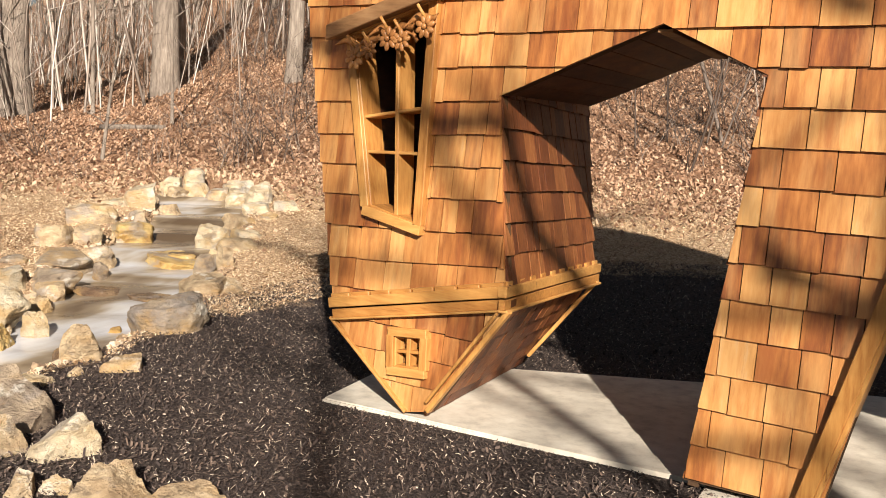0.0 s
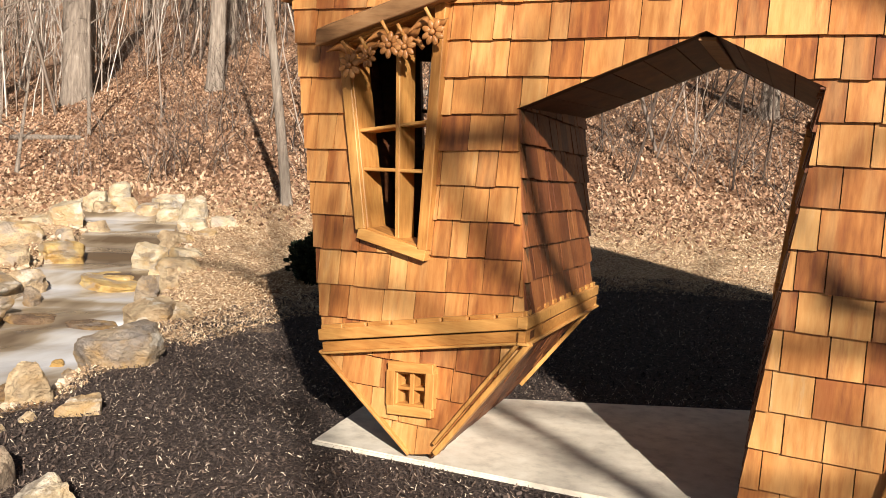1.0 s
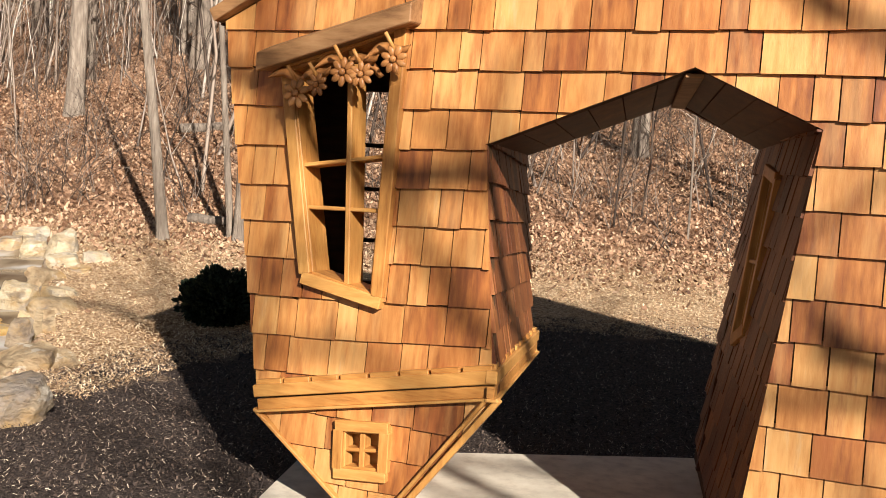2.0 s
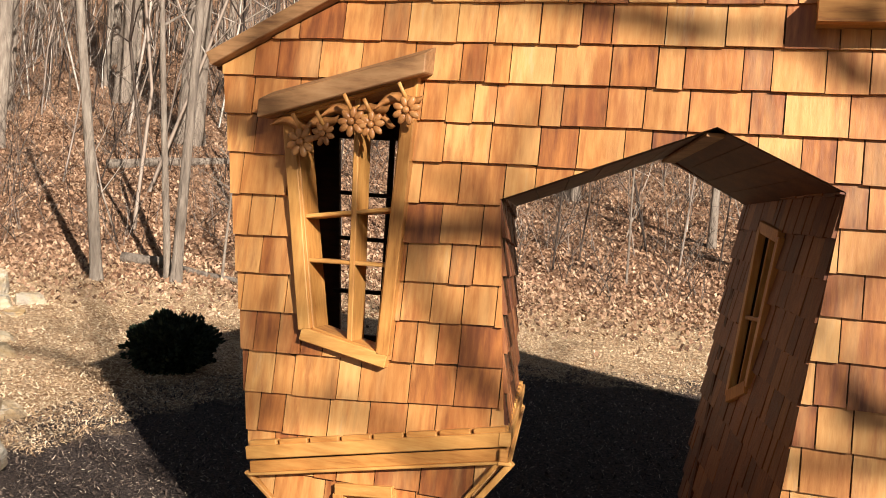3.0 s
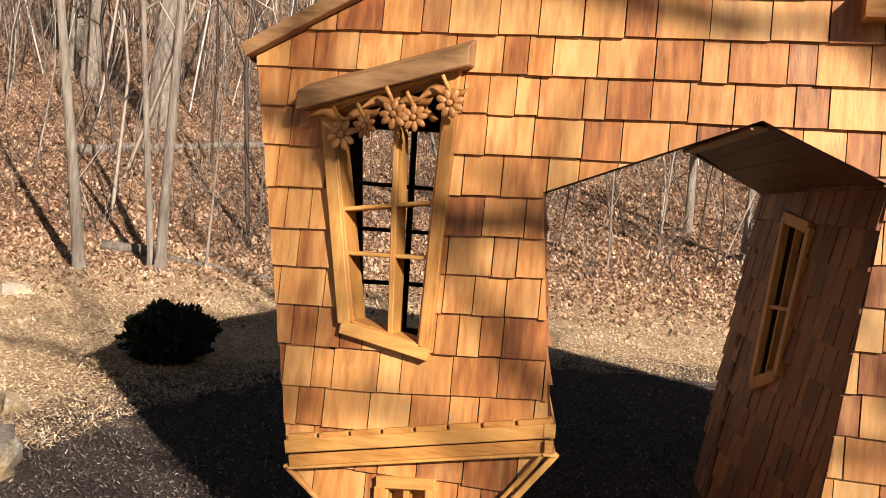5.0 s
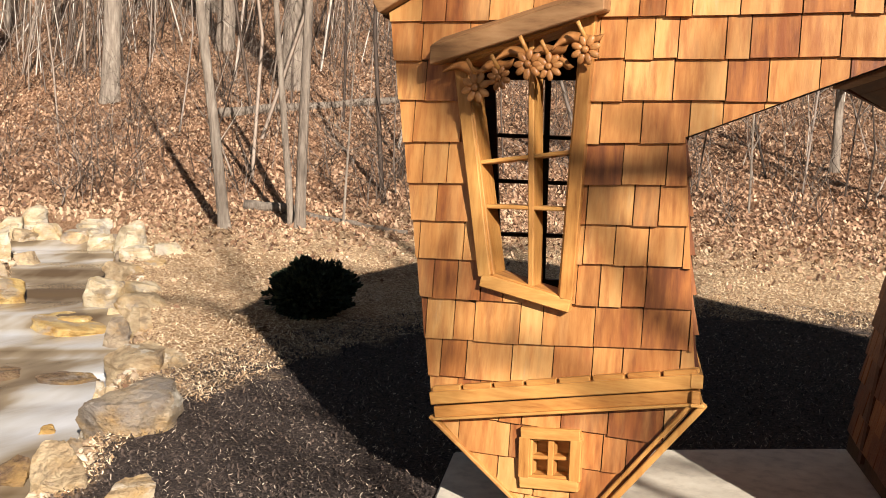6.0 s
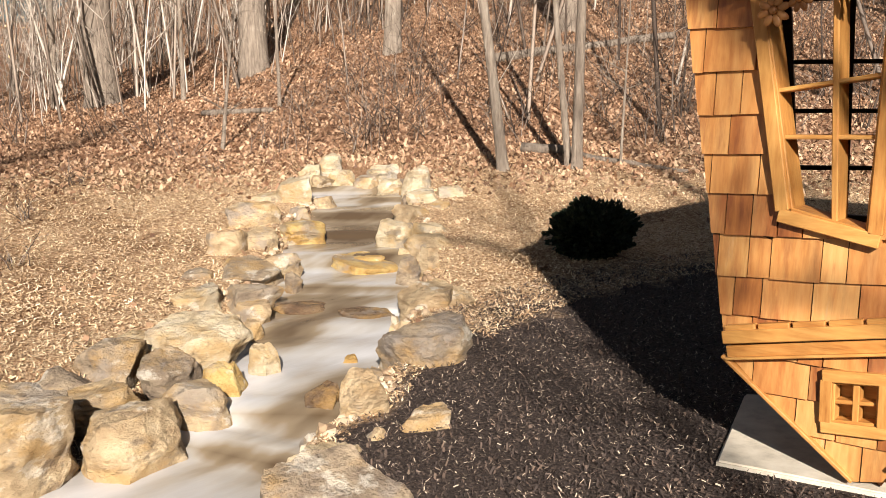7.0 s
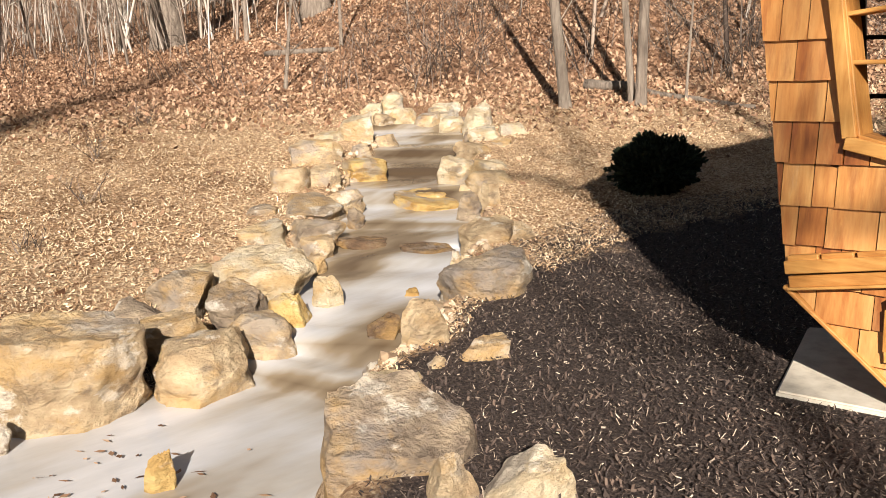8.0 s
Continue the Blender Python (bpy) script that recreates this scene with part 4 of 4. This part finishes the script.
def tree(x, y, dia, height, lean=(0, 0), seed=0, low=0.35, label="tall bare grey-barked tree standing in fallen leaves", boughs=10):
    rng = random.Random(seed)
    z = float(ground_z(x, y)) - 0.05 - 0.45 * dia
    t = tagged(new("tree"), label, "tree", "bare trees of the wood")
    vs, fs = [], []
    pts, rads = [], []
    n = 14
    for i in range(n + 1):
        k = i / n
        h = height * k ** 1.3
        wob = Vector((noise.noise((seed, h * 0.25, 1)), noise.noise((seed, h * 0.25, 5)), 0)) * 0.12 * min(1, h) * (0.5 + dia)
        pts.append(Vector((x + lean[0] * h, y + lean[1] * h, z + h)) + wob)
        rads.append(dia / 2 * ((1 - 0.85 * k ** 1.3) + 0.35 * math.exp(-h / (0.6 * dia + 0.05))))
    tube(vs, fs, pts, rads, 14 if dia > 0.3 else 9)
    raw("trunk", vs, fs, BARK, t, True)
    vs, fs = [], []
    for i in range(boughs):
        k = rng.uniform(low, 0.95)
        q = k * n
        p = pts[int(q)].lerp(pts[min(n, int(q) + 1)], q - int(q))
        a = rng.uniform(0, 6.3)
        d = Vector((math.cos(a), math.sin(a), rng.uniform(0.2, 0.9))).normalized()
        limb(vs, fs, rng, p, d, height * rng.uniform(0.12, 0.28) * (1.3 - k), rads[int(q)] * rng.uniform(0.25, 0.5) + 0.004, 5, 2)
    raw("crown", vs, fs, BARK, t, True)
    return t


tree(-20.39, 12.45, 0.68, 19, (0.02, 0.0), 1, 0.5)
tree(-17.7, 14.39, 0.6, 20, (-0.01, 0.0), 2, 0.5)
wood_c = tree(-14.05, 14.67, 0.33, 16, (0.0, 0.0), 3, 0.4)
tree(-11.91, 17.61, 0.55, 20, (0.0, 0.0), 4, 0.5)
tree(-7.72, 9.22, 0.13, 8, (-0.12, -0.04), 5, 0.45, "slender leaning bare tree at the wood's edge")
tree(-7.05, 9.66, 0.125, 9, (0.0, 0.02), 6, 0.45, "slender bare tree at the wood's edge")
tree(-7.2, 9.75, 0.085, 8, (-0.09, -0.02), 7, 0.45, "slender bare tree at the wood's edge")
tree(-6.76, 10.13, 0.035, 2.6, (0.03, 0.02), 8, 0.3, "pale thin bare sapling")
tree(-13.2, 10.94, 0.06, 6, (0.0, 0.0), 9, 0.3, "pale thin bare sapling")
tree(-11.56, 8.41, 0.06, 2.4, (0.02, 0.12), 10, 0.3, "short crooked bare sapling")
tree(-23.26, 13.04, 0.19, 12, (0.01, 0.0), 15, 0.3, "pale slender bare tree")
tree(-17.92, 12.7, 0.09, 9, (-0.02, 0.0), 16, 0.3, "pale thin bare sapling")
wood_a = tree(-1.62, 16.18, 0.14, 11, (0.02, 0), 12, 0.3)
wood_b = tree(-4.32, 18.75, 0.34, 14, (0.0, 0), 13, 0.35)
tree(-0.83, 14.49, 0.1, 10, (0.03, 0), 14, 0.3)
tree(-2.59, 13.24, 0.035, 4, (0.02, 0), 17, 0.3, "pale thin bare sapling")
# more of the wood up the slope, copied from three of these trees
far = random.Random(52)
kinds = [(ob, Vector((x, y, float(ground_z(x, y))))) for ob, (x, y) in ((wood_a, (-1.62, 16.18)), (wood_b, (-4.32, 18.75)), (wood_c, (-14.05, 14.67)))]
for i in range(60):
    a, r = radians(far.uniform(-15, 50)), far.uniform(23, 58)
    x, y = HUB.x - r * math.sin(a), HUB.y + r * math.cos(a)
    ob, base = far.choice(kinds)
    k = far.uniform(0.8, 1.5)
    copy_thing(ob, Matrix.Translation((x, y, float(ground_z(x, y)) - 0.1)) @ Matrix.Rotation(far.uniform(0, 6.3), 4, "Z") @ Matrix.Diagonal((k, k, k, 1)) @ Matrix.Translation(-base))

# trees behind the camera whose boughs shade the house in stripes
shade = tree(5.7, -3.5, 0.3, 12, (0.0, 0.0), 31, 0.4, boughs=12)
shade_b = tree(8.9, -5.6, 0.3, 13, (0.0, 0.0), 36, 0.4, boughs=14)


def spread(owner, y, ways, seed):
    """Long low limbs of a tree behind the camera, spreading in its own plane y; ways: start x, z, end x, z, radius."""
    rng = random.Random(seed)
    vs, fs = [], []
    for x0, z0, x1, z1, r in ways:
        a, b = Vector((x0, y, z0)), Vector((x1, y - 0.8, z1))
        pts = [a.lerp(b, k / 9) + Vector((noise.noise((k * 0.7, seed, x1)), noise.noise((k * 0.7, seed, z1)), noise.noise((k * 0.7, x1, seed)))) * 0.22 * min(1, k / 2) for k in range(10)]
        rads = [r * (1 - 0.07 * k) for k in range(10)]
        tube(vs, fs, pts, rads, 7)
        for k in range(2, 10):
            d = Vector((rng.gauss(-0.5, 0.6), rng.gauss(0, 0.5), rng.gauss(0.3, 0.7))).normalized()
            limb(vs, fs, rng, pts[k], d, rng.uniform(0.5, 1.3), rads[k] * rng.uniform(0.3, 0.6), 4, 1, 0.2, 0.02)
    raw("limbs", vs, fs, BARK, owner, True)


spread(shade, -3.5, ((5.7, 5.0, 2.9, 6.7, 0.07), (5.7, 3.6, 4.0, 6.4, 0.055), (5.7, 5.9, 4.3, 7.2, 0.06)), 3)
spread(shade_b, -5.6, ((8.9, 5.3, 4.6, 7.0, 0.045),), 9)
tree(10.3, -11.5, 0.22, 14, (0.0, 0.0), 42, 0.45, boughs=24)
tree(14.2, -12.0, 0.35, 16, (-0.02, 0.0), 33, 0.25, boughs=26)
for i, (x, y, k) in enumerate(((14.0, -24.0, 1.6), (19.0, -30.0, 1.8), (12.0, -27.0, 1.6))):
    ob, at = kinds[1]
    copy_thing(ob, Matrix.Translation((x, y, float(ground_z(x, y)) - 0.1)) @ Matrix.Rotation(i * 1.3, 4, "Z") @ Matrix.Diagonal((k, k, k, 1)) @ Matrix.Translation(-at))

# the thicket of thin stems, past counting
rng = random.Random(77)
stems = {"pale": ([], []), "brown": ([], [])}
for i in range(3400):
    a = rng.uniform(-16, 78)
    r = 13 + 50 * rng.random() ** 1.15
    if a < 46 and r < 24 + 3 * math.sin(a * 0.4) and rng.random() < (0.8 if a < 22 else 0.88):
        continue
    if a >= 46 and r < 18.5 or (a >= 46 and r < 23 and rng.random() < 0.5):
        continue
    vs, fs = stems["pale" if a > 44 or rng.random() < 0.35 else "brown"]
    a = radians(a)
    x, y = HUB.x - r * math.sin(a), HUB.y + r * math.cos(a)
    z = float(ground_z(x, y))
    h = rng.uniform(2.0, 7.0) if rng.random() < 0.7 else rng.uniform(8, 16)
    p, d = Vector((x, y, z - 0.05)), Vector((rng.gauss(0, 0.13), rng.gauss(0, 0.13), 1)).normalized()
    n = 6
    pts, rads, r0 = [p], [], rng.uniform(0.004, 0.01) + 0.0017 * h
    for j in range(n):
        d = (d + Vector((rng.gauss(0, 0.11), rng.gauss(0, 0.11), 0.08))).normalized()
        pts.append(pts[-1] + d * h / n)
    rads = [r0 * (1 - 0.85 * j / n) for j in range(n + 1)]
    tube(vs, fs, pts, rads, 4)
    for j in range(rng.randint(6, 13)):
        k = rng.randint(1, n)
        b = rng.uniform(0, 6.3)
        limb(vs, fs, rng, pts[k], Vector((math.cos(b), math.sin(b), rng.uniform(0.3, 1.4))).normalized(), h * rng.uniform(0.1, 0.3), rads[k] * 0.5 + 0.002, 3, 1 if r < 27 else 0, 0.1, 0.05)
tagged(raw("thicket", *stems["pale"], BARK_FAR, None, True), "dense thicket of thin pale bare stems and saplings", "thicket", kind="stuff")
tagged(raw("thicket", *stems["brown"], BARK_BROWN, None, True), "scattered thin brown bare stems and saplings on the slope", "thicket", kind="stuff")

# sprouts standing in the wood chips
def sprout(x, y, h, seed):
    g = random.Random(seed)
    vs, fs = [], []
    for i in range(7):
        b, t = g.uniform(0, 6.3), g.uniform(0.2, 0.9)
        limb(vs, fs, g, Vector((x + g.gauss(0, 0.05), y + g.gauss(0, 0.05), float(ground_z(x, y)) - 0.03)), Vector((math.cos(b) * t, math.sin(b) * t, 1)).normalized(), h * g.uniform(0.6, 1.1), 0.005, 3, 1, 0.15, 0.0)
    tagged(raw("sprout", vs, fs, BARK_BROWN, None, True), "small leafless shrub sprout in the wood chips", "sprout", "leafless sprouts")


for i, (x, y, h) in enumerate(((-8.0, 3.6, 0.25), (-9.2, 4.4, 0.28), (-7.2, 2.8, 0.2), (-10.4, 5.6, 0.32), (-10.2, 7.2, 0.3))):
    sprout(x, y, h, i)

# pale dry leaves still hanging in the saplings
g = random.Random(41)
vs, fs = [], []
for i in range(420):
    a, r = radians(g.gauss(65, 2.2)), g.uniform(18, 22)
    x, y = HUB.x - r * math.sin(a), HUB.y + r * math.cos(a)
    p = Vector((x, y, float(ground_z(x, y)) + g.uniform(1.2, 4.0)))
    u = Vector((g.gauss(0, 1), g.gauss(0, 1), g.gauss(0, 1))).normalized() * 0.035
    w = u.cross(Vector((g.gauss(0, 1), g.gauss(0, 1), g.gauss(0, 1)))).normalized() * 0.022
    c = len(vs)
    vs += [p - u, p + w, p + u, p - w]
    fs.append((c, c + 1, c + 2, c + 3))
tagged(raw("hanging_leaves", vs, fs, STRAW, None), "pale dry leaves still clinging to thin saplings", "leaves", kind="stuff")

# brown leaves and twigs frozen on the ice
vs, fs = [], []
for i in range(110):
    k = g.uniform(0, 1)
    x, y = -4.5 + 0.45 * k + g.uniform(-0.5, 0.45), 2.1 - 0.9 * k + g.uniform(-0.3, 0.3)
    if stream_at(x, y)[0] > 0.0:
        continue
    a, l, w = g.uniform(0, 6.3), g.uniform(0.008, 0.03), g.uniform(0.003, 0.012)
    c = len(vs)
    for sx, sy in ((-1, -0.3), (0.2, -1), (1, 0.2), (-0.1, 1)):
        vs.append((x + l * sx * math.cos(a) - w * sy * math.sin(a), y + l * sx * math.sin(a) + w * sy * math.cos(a), -0.238 + g.uniform(0, 0.004)))
    fs.append((c, c + 1, c + 2, c + 3))
tagged(raw("ice_leaves", vs, fs, LEAF, None), "brown leaf scraps frozen onto the ice", "leaves", kind="stuff")

# low brush and briars on the bank
vs, fs = [], []
for i in range(420):
    a, r = radians(rng.uniform(-16, 47) if rng.random() < 0.93 else rng.uniform(47, 76)), 12.3 + 20 * rng.random() ** 1.2
    x, y = HUB.x - r * math.sin(a), HUB.y + r * math.cos(a)
    z = float(ground_z(x, y))
    for j in range(rng.randint(3, 8)):
        b, t = rng.uniform(0, 6.3), rng.uniform(0.1, 0.9)
        limb(vs, fs, rng, Vector((x + rng.gauss(0, 0.15), y + rng.gauss(0, 0.15), z - 0.03)), Vector((math.cos(b) * t, math.sin(b) * t, 1)).normalized(), rng.uniform(0.4, 1.5), 0.007, 3, 1, 0.2, -0.06)
tagged(raw("brush", vs, fs, BARK_BROWN, None, True), "low tangle of dry brown brush and briars", "brush", kind="stuff")


# ---------------------------------------------------------------- fallen logs
def log(a, b, r, label):
    a, b = Vector((*a, float(ground_z(*a)) + r * 0.7)), Vector((*b, float(ground_z(*b)) + r * 0.7))
    vs, fs = [], []
    pts = [a.lerp(b, k / 8) + Vector((0, 0, 0.03 * noise.noise((k, a.x, 0)))) for k in range(9)]
    tube(vs, fs, pts, [r * (1 - 0.04 * k) for k in range(9)], 10)
    fs += [tuple(range(9, -1, -1)), tuple(range(80, 90))]
    tagged(raw("log", vs, fs, BARK, None, True), label, "log", "fallen logs")


log((-14.84, 10.74), (-13.0, 10.6), 0.06, "grey fallen log lying on the leaves")
log((-11.6, 14.6), (-9.6, 17.6), 0.1, "long thin fallen trunk lying across the slope")
log((-8.2, 10.32), (-7.5, 10.45), 0.07, "short weathered log beside the young trees")
log((-7.39, 10.36), (-5.9, 10.0), 0.035, "thin broken bough among the leaves")


# ---------------------------------------------------------------- litter
def scatter(name, material, count, pick, long, wide, tilt, seed, label, category, up=0.012):
    """Thin bent slivers strewn over the ground where pick says so."""
    g = np.random.RandomState(seed)
    x, y = pick(g, count)
    m = len(x)
    z = ground_z(x, y)
    e = 0.05
    nx, ny = (z - ground_z(x + e, y)) / e, (z - ground_z(x, y + e)) / e
    a, l, w = g.uniform(0, 6.283, m), g.uniform(*long, m) / 2, g.uniform(*wide, m) / 2
    lift, roll = g.normal(0, tilt, m), g.normal(0, tilt, m)
    out = np.zeros((m, 4, 3))
    for k, (s, q) in enumerate(((-1, -1), (1, -1), (1, 1), (-1, 1))):
        dx, dy = l * s * np.cos(a) - w * q * np.sin(a), l * s * np.sin(a) + w * q * np.cos(a)
        out[:, k] = np.stack([x + dx, y + dy, z + up - nx * dx - ny * dy + lift * l * s + roll * w * q + g.uniform(0, 0.35, m) * w], 1)
    me = bpy.data.meshes.new(name)
    me.vertices.add(m * 4)
    me.vertices.foreach_set("co", out.ravel())
    me.loops.add(m * 4)
    me.loops.foreach_set("vertex_index", np.arange(m * 4, dtype=np.int32))
    me.polygons.add(m)
    me.polygons.foreach_set("loop_start", np.arange(0, m * 4, 4, dtype=np.int32))
    me.update(calc_edges=True)
    me.materials.append(material)
    return tagged(new(name, me), label, category, kind="stuff")


def fan(r0, r1, power, keep):
    def pick(g, n):
        a, r = np.radians(g.uniform(-17, 78, n)), r0 + (r1 - r0) * g.random_sample(n) ** power
        x, y = HUB.x - r * np.sin(a), HUB.y + r * np.cos(a)
        k = keep(x, y, r, g)
        return x[k], y[k]
    return pick


on_slab = lambda x, y: (y > 3.4 + 0.09 * (x + 2.86)) & (y < 4.61 + 0.57 * (x + 2.5)) & (x > -2.86 - 0.25 * (y - 3.4))
scatter("mulch_chips", CHIP, 230000, fan(1.6, 11.0, 0.8, lambda x, y, r, g: (mulch_at(x, y) > -0.1) & ~on_slab(x, y)), (0.004, 0.02), (0.0014, 0.004), 0.5, 1, "dark shredded bark mulch flecked with pale splinters", "mulch", 0.016)
scatter("mulch_flakes", FLAKE, 70000, fan(1.6, 10.0, 0.8, lambda x, y, r, g: (mulch_at(x, y) > -0.1) & ~on_slab(x, y)), (0.006, 0.022), (0.003, 0.009), 0.7, 6, "broken flakes of dark brown bark", "mulch")
scatter("wood_chips", STRAW, 330000, fan(3.2, 12.5, 0.9, lambda x, y, r, g: (mulch_at(x, y) < 0.15) & (stream_at(x, y)[0] > 0.12)), (0.01, 0.03), (0.0022, 0.0065), 0.45, 2, "tan wood chips and straw over the ground", "wood chips")
scatter("fallen_leaves", LEAF, 420000, fan(5.0, 40.0, 1.3, lambda x, y, r, g: (stream_at(x, y)[0] > 0.1) & (mulch_at(x, y) < -0.1) & (g.random_sample(len(x)) < np.clip((r - 9.0) / 3.0, 0.0, 1) ** 1.8 + 0.004)), (0.025, 0.055), (0.016, 0.036), 0.7, 3, "thick carpet of curled brown fallen leaves", "leaves")
